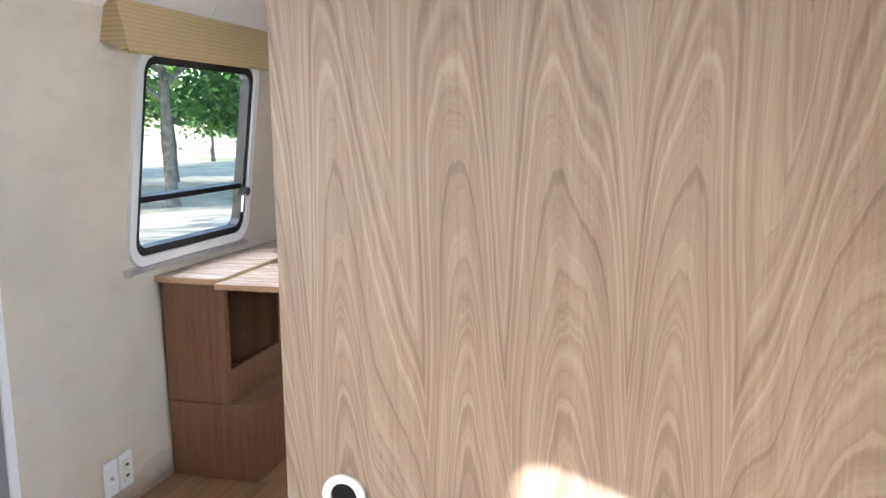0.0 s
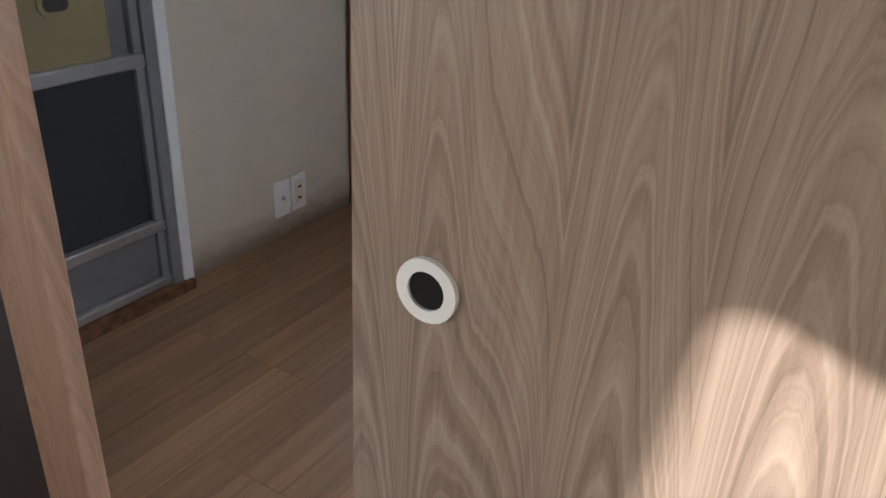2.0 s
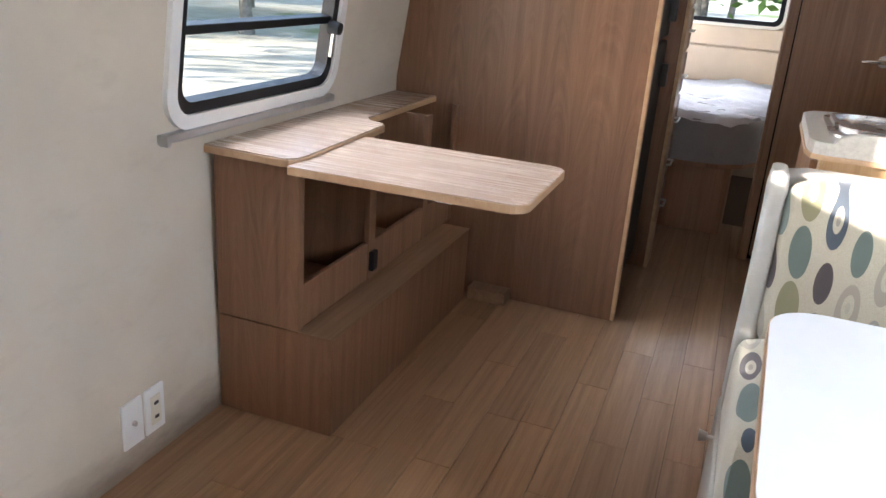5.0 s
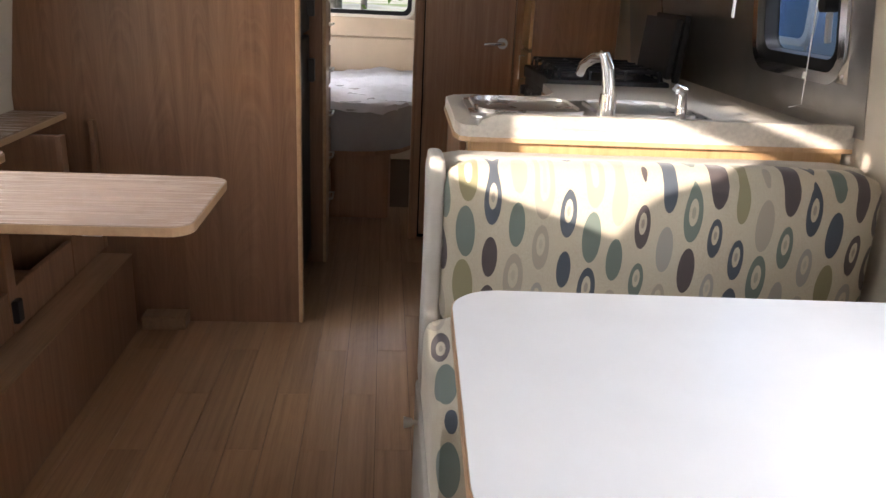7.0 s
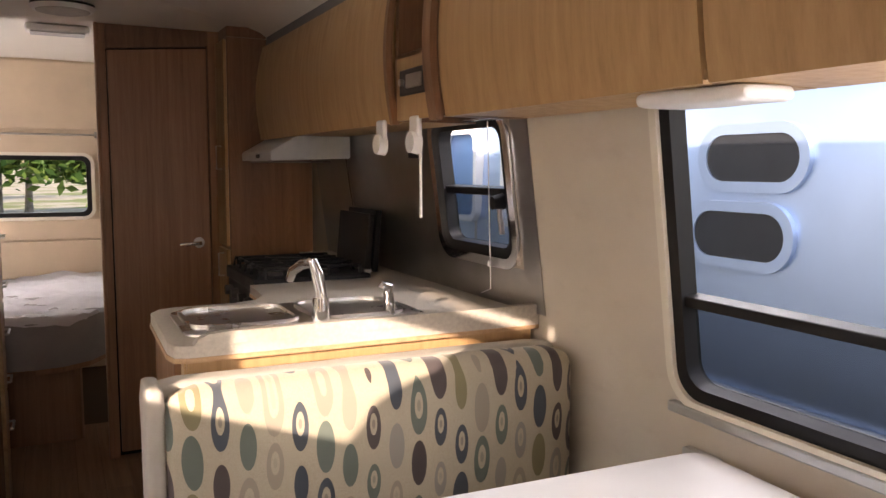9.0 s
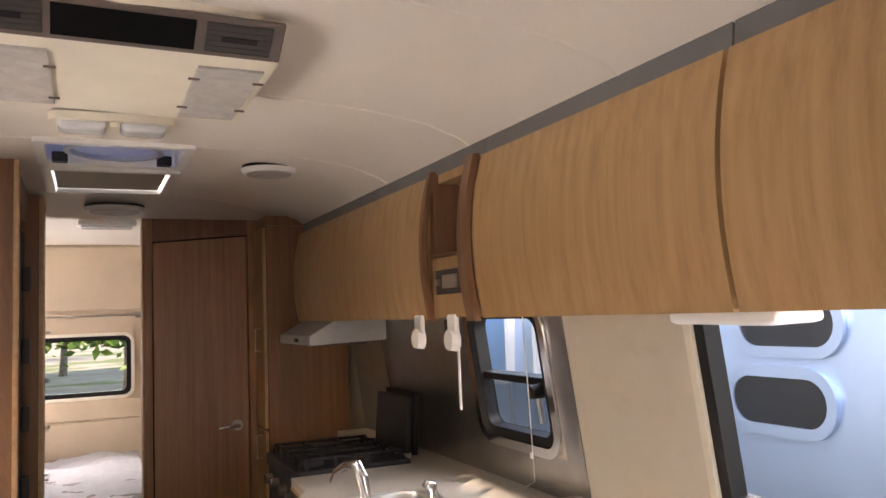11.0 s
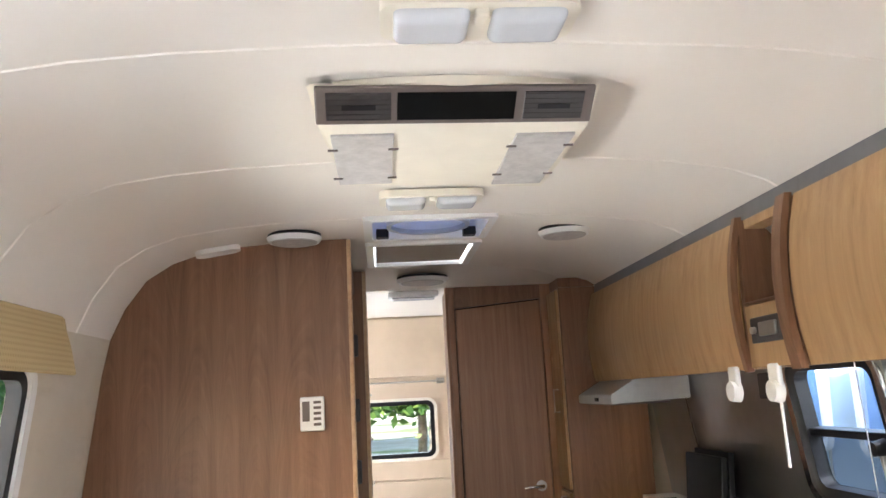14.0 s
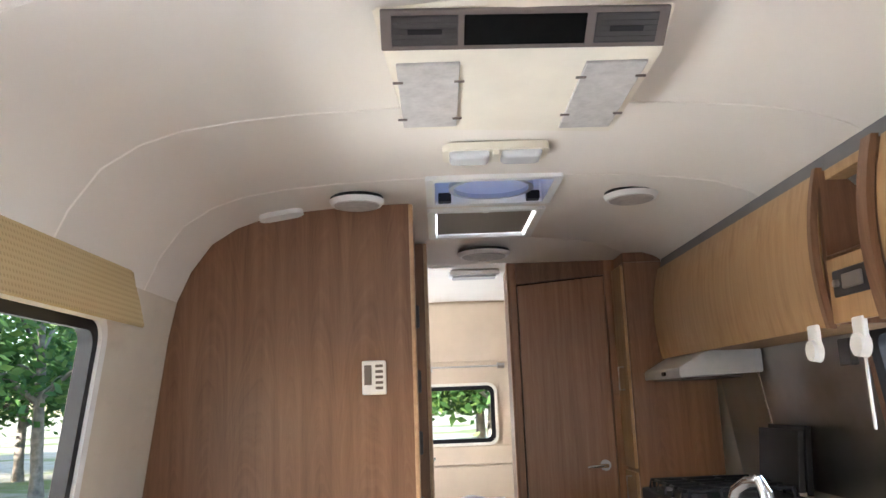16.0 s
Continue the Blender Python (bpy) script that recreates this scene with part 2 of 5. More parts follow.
def fabric():
    """Cream upholstery printed with staggered ovals, some filled, some ringed."""
    m, t, p = nodes_of("oval_print_fabric")
    tc = t.nodes.new("ShaderNodeTexCoord")
    sep = t.nodes.new("ShaderNodeSeparateXYZ")
    t.links.new(tc.outputs["Object"], sep.inputs[0])
    u = math_node(t, "DIVIDE", math_node(t, "ADD", sep.outputs["X"], 5.0), 0.052)
    w = math_node(t, "ADD", sep.outputs["Z"], math_node(t, "MULTIPLY", sep.outputs["Y"], -0.8))
    col_i = math_node(t, "FLOOR", u)
    odd = math_node(t, "MULTIPLY", col_i, 0.39)
    v = math_node(t, "ADD", math_node(t, "DIVIDE", math_node(t, "ADD", w, 5.0), 0.118), odd)
    row_i = math_node(t, "FLOOR", v)
    cell = t.nodes.new("ShaderNodeCombineXYZ")
    t.links.new(col_i, cell.inputs[0])
    t.links.new(row_i, cell.inputs[1])
    wn1 = t.nodes.new("ShaderNodeTexWhiteNoise")
    wn1.noise_dimensions = "2D"
    t.links.new(cell.outputs[0], wn1.inputs["Vector"])
    rnd = wn1.outputs["Value"]
    sepc = t.nodes.new("ShaderNodeSeparateColor")
    t.links.new(wn1.outputs["Color"], sepc.inputs[0])
    fu = math_node(t, "SUBTRACT", math_node(t, "FRACT", u), 0.5)
    fv = math_node(t, "SUBTRACT", math_node(t, "FRACT", v), 0.5)
    fu = math_node(t, "MULTIPLY", fu, 1.22)
    size = math_node(t, "ADD", math_node(t, "MULTIPLY", sepc.outputs["Green"], 0.16), 0.33)
    d = math_node(t, "SQRT", math_node(t, "ADD", math_node(t, "MULTIPLY", fu, fu), math_node(t, "MULTIPLY", fv, fv)))
    inside = math_node(t, "LESS_THAN", d, size)
    fv2 = math_node(t, "ADD", fv, -0.06)
    d2 = math_node(t, "SQRT", math_node(t, "ADD", math_node(t, "MULTIPLY", fu, fu), math_node(t, "MULTIPLY", fv2, fv2)))
    hole = math_node(t, "LESS_THAN", d2, math_node(t, "MULTIPLY", size, 0.5))
    core = math_node(t, "LESS_THAN", d2, math_node(t, "MULTIPLY", size, 0.22))
    ringed = math_node(t, "GREATER_THAN", sepc.outputs["Blue"], 0.5)
    hole = math_node(t, "MULTIPLY", math_node(t, "SUBTRACT", hole, math_node(t, "MULTIPLY", core, 0.45)), ringed)
    inks = ((0.0, (0.19, 0.17, 0.09)), (0.2, (0.045, 0.055, 0.07)), (0.38, (0.27, 0.24, 0.19)), (0.58, (0.1, 0.125, 0.105)), (0.75, (0.06, 0.045, 0.045)), (0.88, (0.24, 0.23, 0.2)))
    ink = t.nodes.new("ShaderNodeValToRGB")
    ink.color_ramp.interpolation = "CONSTANT"
    while len(ink.color_ramp.elements) < len(inks):
        ink.color_ramp.elements.new(0.5)
    for e, (q, c) in zip(ink.color_ramp.elements, inks):
        e.position, e.color = q, (*c, 1)
    t.links.new(rnd, ink.inputs["Fac"])
    weave = noise_tex(t, coords(t, (1, 1, 1)), 500, 2)
    ground_col = ramp(t, weave, ((0.3, (0.34, 0.295, 0.215)), (0.7, (0.42, 0.37, 0.28))))
    c = mix(t, inside, ground_col, ink.outputs["Color"])
    c = mix(t, math_node(t, "MULTIPLY", hole, inside), c, ground_col)
    t.links.new(c, p.inputs["Base Color"])
    p.inputs["Roughness"].default_value = 0.85
    p.inputs["Sheen Weight"].default_value = 0.2
    bump(t, p, weave, 0.25, 0.001)
    return m


FABRIC = fabric()


def glass(name, tint=(1, 1, 1), rough=0.0):
    m, t, p = nodes_of(name)
    p.inputs["Base Color"].default_value = (*tint, 1)
    p.inputs["Roughness"].default_value = rough
    p.inputs["Transmission Weight"].default_value = 1.0
    p.inputs["IOR"].default_value = 1.02
    p.inputs["Specular IOR Level"].default_value = 0.3
    return m


GLASS = glass("window_glass", (0.97, 0.99, 1.0))
GLASS_TINT = glass("tinted_glass", (0.72, 0.82, 0.95))
LENS = plain("lamp_lens", (0.6, 0.62, 0.65), 0.2, vary=0.02, grain=0.1)


def valance_cloth():
    m, t, p = nodes_of("woven_valance")
    w1 = t.nodes.new("ShaderNodeTexWave")
    w1.bands_direction = "Z"
    w1.inputs["Scale"].default_value = 22
    t.links.new(coords(t, (1, 1, 1)), w1.inputs["Vector"])
    w2 = t.nodes.new("ShaderNodeTexWave")
    w2.bands_direction = "Y"
    w2.inputs["Scale"].default_value = 26
    t.links.new(coords(t, (1, 1, 1)), w2.inputs["Vector"])
    f = math_node(t, "MULTIPLY", w1.outputs["Fac"], w2.outputs["Fac"])
    c = ramp(t, f, ((0.2, (0.5, 0.38, 0.2)), (0.8, (0.38, 0.28, 0.13))))
    t.links.new(c, p.inputs["Base Color"])
    p.inputs["Roughness"].default_value = 0.9
    bump(t, p, f, 0.4, 0.001)
    return m


VALANCE = valance_cloth()


def sheet_cloth(name, color):
    m, t, p = nodes_of(name)
    v = coords(t, (1, 1, 1))
    n = noise_tex(t, v, 9, 5, 0.6, 0.8)
    c = ramp(t, n, ((0.3, tuple(x * 0.88 for x in color)), (0.7, color)))
    t.links.new(c, p.inputs["Base Color"])
    p.inputs["Roughness"].default_value = 0.9
    bump(t, p, n, 0.5, 0.02)
    return m


SHEET = sheet_cloth("white_sheet", (0.8, 0.78, 0.8))
BEDSIDE = sheet_cloth("grey_bed_skirt", (0.33, 0.31, 0.3))


def ground_mat():
    m, t, p = nodes_of("dry_grass_ground")
    v = coords(t, (1, 1, 1))
    n1, n2, n3 = noise_tex(t, v, 0.16, 4, 0.6), noise_tex(t, v, 1.4, 5, 0.7), noise_tex(t, v, 30, 3)
    c = ramp(t, n1, ((0.36, (0.34, 0.3, 0.22)), (0.5, (0.42, 0.38, 0.3)), (0.58, (0.16, 0.2, 0.055)), (0.7, (0.1, 0.15, 0.03))))
    c = mix(t, ramp(t, n2, ((0.45, (0, 0, 0)), (0.7, (0.7, 0.7, 0.7)))), c, (0.24, 0.2, 0.13))
    t.links.new(c, p.inputs["Base Color"])
    p.inputs["Roughness"].default_value = 1.0
    bump(t, p, n3, 0.6, 0.03)
    return m


def leaf_mat():
    m, t, p = nodes_of("leaves")
    g = t.nodes.new("ShaderNodeNewGeometry")
    c = ramp(t, g.outputs["Random Per Island"], ((0.0, (0.035, 0.09, 0.02)), (0.55, (0.07, 0.16, 0.035)), (1.0, (0.14, 0.22, 0.05))))
    t.links.new(c, p.inputs["Base Color"])
    p.inputs["Roughness"].default_value = 0.6
    p.inputs["Transmission Weight"].default_value = 0.0
    tr = t.nodes.new("ShaderNodeBsdfTranslucent")
    t.links.new(c, tr.inputs["Color"])
    ms = t.nodes.new("ShaderNodeMixShader")
    ms.inputs[0].default_value = 0.45
    t.links.new(p.outputs[0], ms.inputs[1])
    t.links.new(tr.outputs[0], ms.inputs[2])
    t.links.new(ms.outputs[0], t.nodes["Material Output"].inputs["Surface"])
    return m


GROUND, LEAF = ground_mat(), leaf_mat()
BARK = plain("pale_bark", (0.22, 0.19, 0.16), 0.9, vary=0.25, scale=6, grain=0.6)
DARK_GLASS = plain("dark_bunk_glass", (0.02, 0.022, 0.026), 0.09, vary=0.05, grain=0.0)
# silver skin; the blue of the reflected sky is put into its base colour
TRAILER_SKIN = plain("sky_tinted_trailer_skin", (0.47, 0.6, 0.82), 0.3, 0.8, 0.05, 1.2, 0.02)


def translucent(name, color, share=0.6):
    m, t, p = nodes_of(name)
    p.inputs["Base Color"].default_value = (*color, 1)
    p.inputs["Roughness"].default_value = 0.6
    tr = t.nodes.new("ShaderNodeBsdfTranslucent")
    tr.inputs["Color"].default_value = (*color, 1)
    ms = t.nodes.new("ShaderNodeMixShader")
    ms.inputs[0].default_value = share
    t.links.new(p.outputs[0], ms.inputs[1])
    t.links.new(tr.outputs[0], ms.inputs[2])
    t.links.new(ms.outputs[0], t.nodes["Material Output"].inputs["Surface"])
    return m


SHADE_WHITE = translucent("white_sun_mask_film", (0.85, 0.86, 0.88), 0.7)
DOME = translucent("smoked_dome", (0.14, 0.2, 0.34), 0.75)
HATCH_SHADE = translucent("pleated_shade", (0.3, 0.25, 0.2), 0.12)


# ---- mesh helpers ----
def finish(name, bm, material, smooth=False):
    bmesh.ops.recalc_face_normals(bm, faces=bm.faces[:])
    me = bpy.data.meshes.new(name)
    bm.to_mesh(me)
    bm.free()
    if smooth:
        for f in me.polygons:
            f.use_smooth = True
        me.set_sharp_from_angle(angle=radians(40))
    for mt in material if isinstance(material, (list, tuple)) else [material]:
        me.materials.append(mt)
    return me


def part(name, bm, material, parent, label="", smooth=False):
    ob = new(name, finish(name, bm, material, smooth))
    ob.parent = parent
    if label:
        tagged(ob, label)
    return ob


def thing(name, label, category, kind="", group="", m=None):
    ob = new(name)
    ob.empty_display_size = 0.1
    if m is not None:
        ob.matrix_world = m
    return tagged(ob, label, category, group, kind)


def solid(name, bm, material, label, category, kind="", smooth=False):
    return tagged(new(name, finish(name, bm, material, smooth)), label, category, "", kind)


def box(x0, x1, y0, y1, z0, z1, bevel=0.003, segments=2, bm=None):
    b = bmesh.new()
    vs = bmesh.ops.create_cube(b, size=1)["verts"]
    for v in vs:
        v.co = Vector(((x0 + x1) / 2 + v.co.x * (x1 - x0), (y0 + y1) / 2 + v.co.y * (y1 - y0), (z0 + z1) / 2 + v.co.z * (z1 - z0)))
    if bevel:
        bmesh.ops.bevel(b, geom=b.edges[:], offset=min(bevel, 0.45 * min(x1 - x0, y1 - y0, z1 - z0)), segments=segments, affect="EDGES", profile=0.5)
    return b if bm is None else join(bm, b)


def join(a, b):
    me = bpy.data.meshes.new("tmp")
    b.to_mesh(me)
    b.free()
    a.from_mesh(me)
    bpy.data.meshes.remove(me)
    return a


def moved(bm, m):
    bmesh.ops.transform(bm, matrix=m, verts=bm.verts[:])
    return bm


def round_outline(w, h, r, n=6):
    """Corners of a rounded rectangle round the origin; r is one radius or four, from the right top round to the right bottom."""
    rs = r if isinstance(r, (list, tuple)) else [r] * 4
    out = []
    for k, (sx, sy) in enumerate(((1, 1), (-1, 1), (-1, -1), (1, -1))):
        rr = max(rs[k], 0.0005)
        for i in range(n + 1):
            a = math.pi / 2 * (k + i / n)
            out.append((sx * (w / 2 - rr) + rr * math.cos(a), sy * (h / 2 - rr) + rr * math.sin(a)))
    return out


def plate(outline, z0, z1, bevel=0.0):
    """An upright prism over an outline in x and y."""
    bm = bmesh.new()
    lo = [bm.verts.new((x, y, z0)) for x, y in outline]
    hi = [bm.verts.new((x, y, z1)) for x, y in outline]
    n = len(outline)
    bm.faces.new(lo[::-1])
    top = bm.faces.new(hi)
    for i in range(n):
        bm.faces.new((lo[i], lo[(i + 1) % n], hi[(i + 1) % n], hi[i]))
    if bevel:
        bmesh.ops.bevel(bm, geom=[e for e in top.edges], offset=bevel, segments=2, affect="EDGES", profile=0.5)
    return bm


def ring(outer, inner, z0, z1):
    """A frame between two outlines with as many corners each."""
    bm = bmesh.new()
    n = len(outer)
    rows = [[bm.verts.new((x, y, z)) for x, y in o] for o, z in ((outer, z0), (outer, z1), (inner, z1), (inner, z0))]
    for k in range(4):
        a, b = rows[k], rows[(k + 1) % 4]
        for i in range(n):
            bm.faces.new((a[i], a[(i + 1) % n], b[(i + 1) % n], b[i]))
    return bm


def cyl(p0, p1, r0, r1=None, seg=16):
    p0, p1 = Vector(p0), Vector(p1)
    bm = bmesh.new()
    bmesh.ops.create_cone(bm, cap_ends=True, segments=seg, radius1=r0, radius2=r0 if r1 is None else r1, depth=(p1 - p0).length)
    q = (p1 - p0).to_track_quat("Z", "Y").to_matrix().to_4x4()
    return moved(bm, Matrix.Translation((p0 + p1) / 2) @ q)


def tube(points, r, seg=10):
    """A round bar along a line of points."""
    bm = bmesh.new()
    pts = [Vector(q) for q in points]
    rows = []
    for i, q in enumerate(pts):
        d = (pts[min(i + 1, len(pts) - 1)] - pts[max(i - 1, 0)]).normalized()
        m = d.to_track_quat("Z", "Y").to_matrix()
        rr = r[i] if isinstance(r, (list, tuple)) else r
        rows.append([bm.verts.new(q + m @ Vector((math.cos(2 * math.pi * k / seg) * rr, math.sin(2 * math.pi * k / seg) * rr, 0))) for k in range(seg)])
    for a, b in zip(rows, rows[1:]):
        for k in range(seg):
            bm.faces.new((a[k], a[(k + 1) % seg], b[(k + 1) % seg], b[k]))
    bm.faces.new(rows[0][::-1])
    bm.faces.new(rows[-1])
    return bm


# ---- the shell: one bowed section from floor to floor ----
HALF = [(1.135, 0.0), (1.148, 0.4), (1.15, 0.8), (1.055, 1.5), (1.03, 1.62), (0.985, 1.72), (0.915, 1.815), (0.83, 1.868), (0.735, 1.9), (0.6, 1.92), (0.45, 1.932), (0.235, 1.94)]
FRONT, REAR = -4.2, 3.97


def half_x(z):
    for (x0, z0), (x1, z1) in zip(HALF, HALF[1:]):
        if z0 <= z <= z1:
            return x0 + (x1 - x0) * (z - z0) / (z1 - z0)
    return 0.0


def skin(name, line, ys, holes, material, label, category, thick=0.05):
    """A bowed sheet along y with real thickness and openings. line: (x, z) points; holes: (y0, y1, i0, i1)."""
    bm = bmesh.new()
    n = len(line)
    normals = []
    for i in range(n):
        a, b = line[max(i - 1, 0)], line[min(i + 1, n - 1)]
        d = Vector((b[0] - a[0], 0, b[1] - a[1])).normalized()
        w = Vector((d.z, 0, -d.x))
        c = Vector((line[i][0], 0, line[i][1] - 1.0))
        normals.append(w if w.dot(c) > 0 else -w)
    ins = [[bm.verts.new((x, y, z)) for x, z in line] for y in ys]
    out = [[bm.verts.new(Vector((line[i][0], y, line[i][1])) + normals[i] * thick) for i in range(n)] for y in ys]

    def filled(j, i):
        if not (0 <= j < len(ys) - 1 and 0 <= i < n - 1):
            return False
        yc = (ys[j] + ys[j + 1]) / 2
        return not any(y0 < yc < y1 and i0 <= i < i1 for y0, y1, i0, i1 in holes)

    for j in range(len(ys) - 1):
        for i in range(n - 1):
            if not filled(j, i):
                continue
            bm.faces.new((ins[j][i], ins[j][i + 1], ins[j + 1][i + 1], ins[j + 1][i]))
            bm.faces.new((out[j][i], out[j + 1][i], out[j + 1][i + 1], out[j][i + 1]))
            for dj, di, a, b in ((0, -1, (j, i), (j + 1, i)), (0, 1, (j, i + 1), (j + 1, i + 1)), (-1, 0, (j, i), (j, i + 1)), (1, 0, (j + 1, i), (j + 1, i + 1))):
                if not filled(j + dj, i + di):
                    bm.faces.new((ins[a[0]][a[1]], ins[b[0]][b[1]], out[b[0]][b[1]], out[a[0]][a[1]]))
    bmesh.ops.delete(bm, geom=[v for v in bm.verts if not v.link_faces], context="VERTS")
    return solid(name, bm, material, label, category, "structure", True)


WZ = [0.0, 0.03, 0.4, 0.8, 0.85, 1.03, 1.42, 1.445, 1.5, 1.6, 1.62]
left_line = [(-half_x(z), z) for z in WZ]
right_line = [(half_x(z), z) for z in WZ]
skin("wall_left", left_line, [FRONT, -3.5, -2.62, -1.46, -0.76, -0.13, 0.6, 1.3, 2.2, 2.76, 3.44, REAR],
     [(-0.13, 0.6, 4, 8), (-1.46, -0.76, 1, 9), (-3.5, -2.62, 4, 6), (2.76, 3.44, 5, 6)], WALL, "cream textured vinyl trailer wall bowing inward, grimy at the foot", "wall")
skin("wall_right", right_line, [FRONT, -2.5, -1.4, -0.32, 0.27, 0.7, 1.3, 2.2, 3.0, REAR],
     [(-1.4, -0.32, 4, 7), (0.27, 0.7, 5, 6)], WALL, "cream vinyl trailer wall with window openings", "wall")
TOP = [(x, z) for x, z in HALF if z > 1.62]
ceil_line = [(-half_x(1.62), 1.62)] + [(-x, z) for x, z in TOP] + [(-0.15, 1.942), (0.0, 1.943), (0.235, 1.94)] + [(x, z) for x, z in TOP[::-1]][1:] + [(half_x(1.62), 1.62)]
i_fan = [i for i, (x, z) in enumerate(ceil_line) if abs(x + 0.15) < 1e-6][0]
i_fan_end = [i for i, (x, z) in enumerate(ceil_line) if abs(x - 0.235) < 1e-6][-1]
skin("ceiling", ceil_line, [FRONT, -2.5, -1.5, -0.5, 0.3, 0.85, 1.14, 1.27, 1.72, 2.2, 3.0, REAR],
     [(0.85, 1.14, i_fan, i_fan_end), (1.27, 1.72, i_fan, i_fan_end)], CEILING, "off-white vaulted vinyl ceiling of a travel trailer", "ceiling")
solid("floor", box(-1.2, 1.2, FRONT - 0.05, REAR + 0.05, -0.08, -0.004, 0), FLOOR_BASE, "worn oak-look vinyl plank floor of the trailer", "floor", "structure")


def end_wall(name, y0, y1, hole, label):
    """A cross wall cut to the bowed section, with one opening x0, x1, z0, z1."""
    bm = bmesh.new()
    x0, x1, z0, z1 = hole
    for a, b, c, d in ((-1.2, x0, -0.08, 2.0), (x1, 1.2, -0.08, 2.0), (x0, x1, -0.08, z0), (x0, x1, z1, 2.0)):
        box(a, b, y0, y1, c, d, 0, bm=bm)
    return solid(name, bm, BEDROOM_WALL if y0 > 0 else WALL, label, "wall", "structure")


end_wall("wall_rear", REAR, REAR + 0.05, (-0.505, 0.225, 0.975, 1.355), "beige rear bedroom wall with a small window")
end_wall("wall_front", FRONT - 0.05, FRONT, (-0.8, 0.8, 1.0, 1.6), "cream front end wall with a wide window")

# ceiling ribs: slim vinyl welts that follow the section
for y in (-0.385, 0.24, 0.84):
    bm = bmesh.new()
    prev = None
    for i, (x, z) in enumerate(ceil_line):
        row = [bm.verts.new((x, y - 0.005, z + 0.003)), bm.verts.new((x * 0.998, y, z - 0.0025)), bm.verts.new((x, y + 0.005, z + 0.003))]
        if prev:
            for k in range(2):
                bm.faces.new((prev[k], prev[k + 1], row[k + 1], row[k]))
        prev = row
    solid("ceiling_trim", bm, CEILING, "slim cream welt across the ceiling seam", "trim", "structure", True)


SCREEN_GLASS = glass("screened_glass", (0.3, 0.33, 0.37))


# ---- windows and doors ----
def side_frame(side, y, z):
    """Local frame on a side wall: x runs along the wall, y up it, z into the room."""
    tilt = Vector((-(1.15 - 1.055), 0.7)).normalized()
    up = Vector((-side * abs(tilt.x) , 0, tilt.y)) if z > 0.8 else Vector((0, 0, 1))
    along = Vector((0, -side, 0))
    inward = along.cross(up)
    m = Matrix((along, up, inward)).transposed().to_4x4()
    m.translation = (side * half_x(z), y, z)
    return m


def rv_window(name, m, w, h, label, bar=None, knob=None, rim=PLASTIC_WHITE, rim_w=0.035, r=0.06, glass_mat=GLASS, low_glass=GLASS):
    win = thing(name, label, "window", "structure", m=m)
    part("window_frame", ring(round_outline(w + 2 * rim_w, h + 2 * rim_w, r + rim_w), round_outline(w, h, r), -0.012, 0.014), rim, win, smooth=True)
    part("seal", ring(round_outline(w + 0.01, h + 0.01, r), round_outline(w - 0.055, h - 0.055, r * 0.75), -0.037, 0.004), BLACK, win, "black rubber window seal", True)
    lo, hi = -h / 2 + 0.02, h / 2 - 0.02
    if bar is None:
        spans = [(lo, hi)]
    else:
        spans = [(lo, bar - 0.008), (bar + 0.008, hi)]
        part("crossbar", moved(box(-w / 2 + 0.02, w / 2 - 0.02, bar - 0.011, bar + 0.011, -0.045, -0.004), Matrix.Identity(4)), BLACK, win, "black aluminium crossbar")
    for a, b in spans:
        p = part("pane", moved(box(-w / 2 + 0.02, w / 2 - 0.02, a, b, -0.034, -0.03, 0), Matrix.Identity(4)), low_glass if b < hi else glass_mat, win)
        p.visible_shadow = False
    if knob is not None:
        kx, ky = knob
        k = part("latch", cyl((kx, ky, -0.004), (kx, ky, 0.03), 0.022, 0.018), BLACK, win, "black round window latch", True)
        part("latch_arm", box(kx - 0.006, kx + 0.006, ky - 0.09, ky - 0.015, 0.002, 0.016), ALU, k)
    return win


rv_window("window_1", side_frame(-1, 0.235, 1.165), 0.73, 0.68, "trailer window with white rim and black seal above the desk", -0.145, (-0.345 + 0.69, -0.165))
rv_window("window_2", side_frame(1, -0.86, 1.145), 1.1, 0.64, "large dinette window with black seal facing a silver trailer", -0.12, (0.42, -0.14), PLASTIC_CREAM, 0.02, low_glass=SCREEN_GLASS)
rv_window("window_3", side_frame(1, 0.488, 1.235), 0.42, 0.385, "small galley window in a bright metal rim", -0.012, (0.155, -0.035), CHROME, 0.028, 0.05, low_glass=SCREEN_GLASS)
rv_window("window_4", pose(-0.14, REAR - 0.006, 1.165, 90, 0, 0), 0.73, 0.38, "rear bedroom window looking out on trees", None, None, PLASTIC_CREAM, 0.02, 0.05)
rv_window("window_5", side_frame(-1, -3.02, 1.152), 0.8, 0.564, "front room side window that lets in low sun", None, None, rim_w=0.06)

# out of view; added so that daylight and sun reach the bed
rv_window("window_6", side_frame(-1, 3.1, 1.21), 0.65, 0.4, "unseen bedroom side window added to light the bed")

# sill rail under the desk window and the dinette window
for side, y0, y1, z in ((-1, -0.175, 0.625, 0.783), (1, -1.45, -0.29, 0.803)):
    x = side * (half_x(z) - 0.02)
    rail = thing("blind_rail", "slim metal blind rail screwed under the window", "rail")
    part("channel", box(min(x, x + side * 0.03), max(x, x + side * 0.03), y0, y1, z - 0.011, z + 0.011, 0.004), ALU, rail)
    part("end_cap", box(x - 0.014, x + 0.014, y0 - 0.006, y0 + 0.008, z - 0.014, z + 0.014, 0.004), ALU, rail)

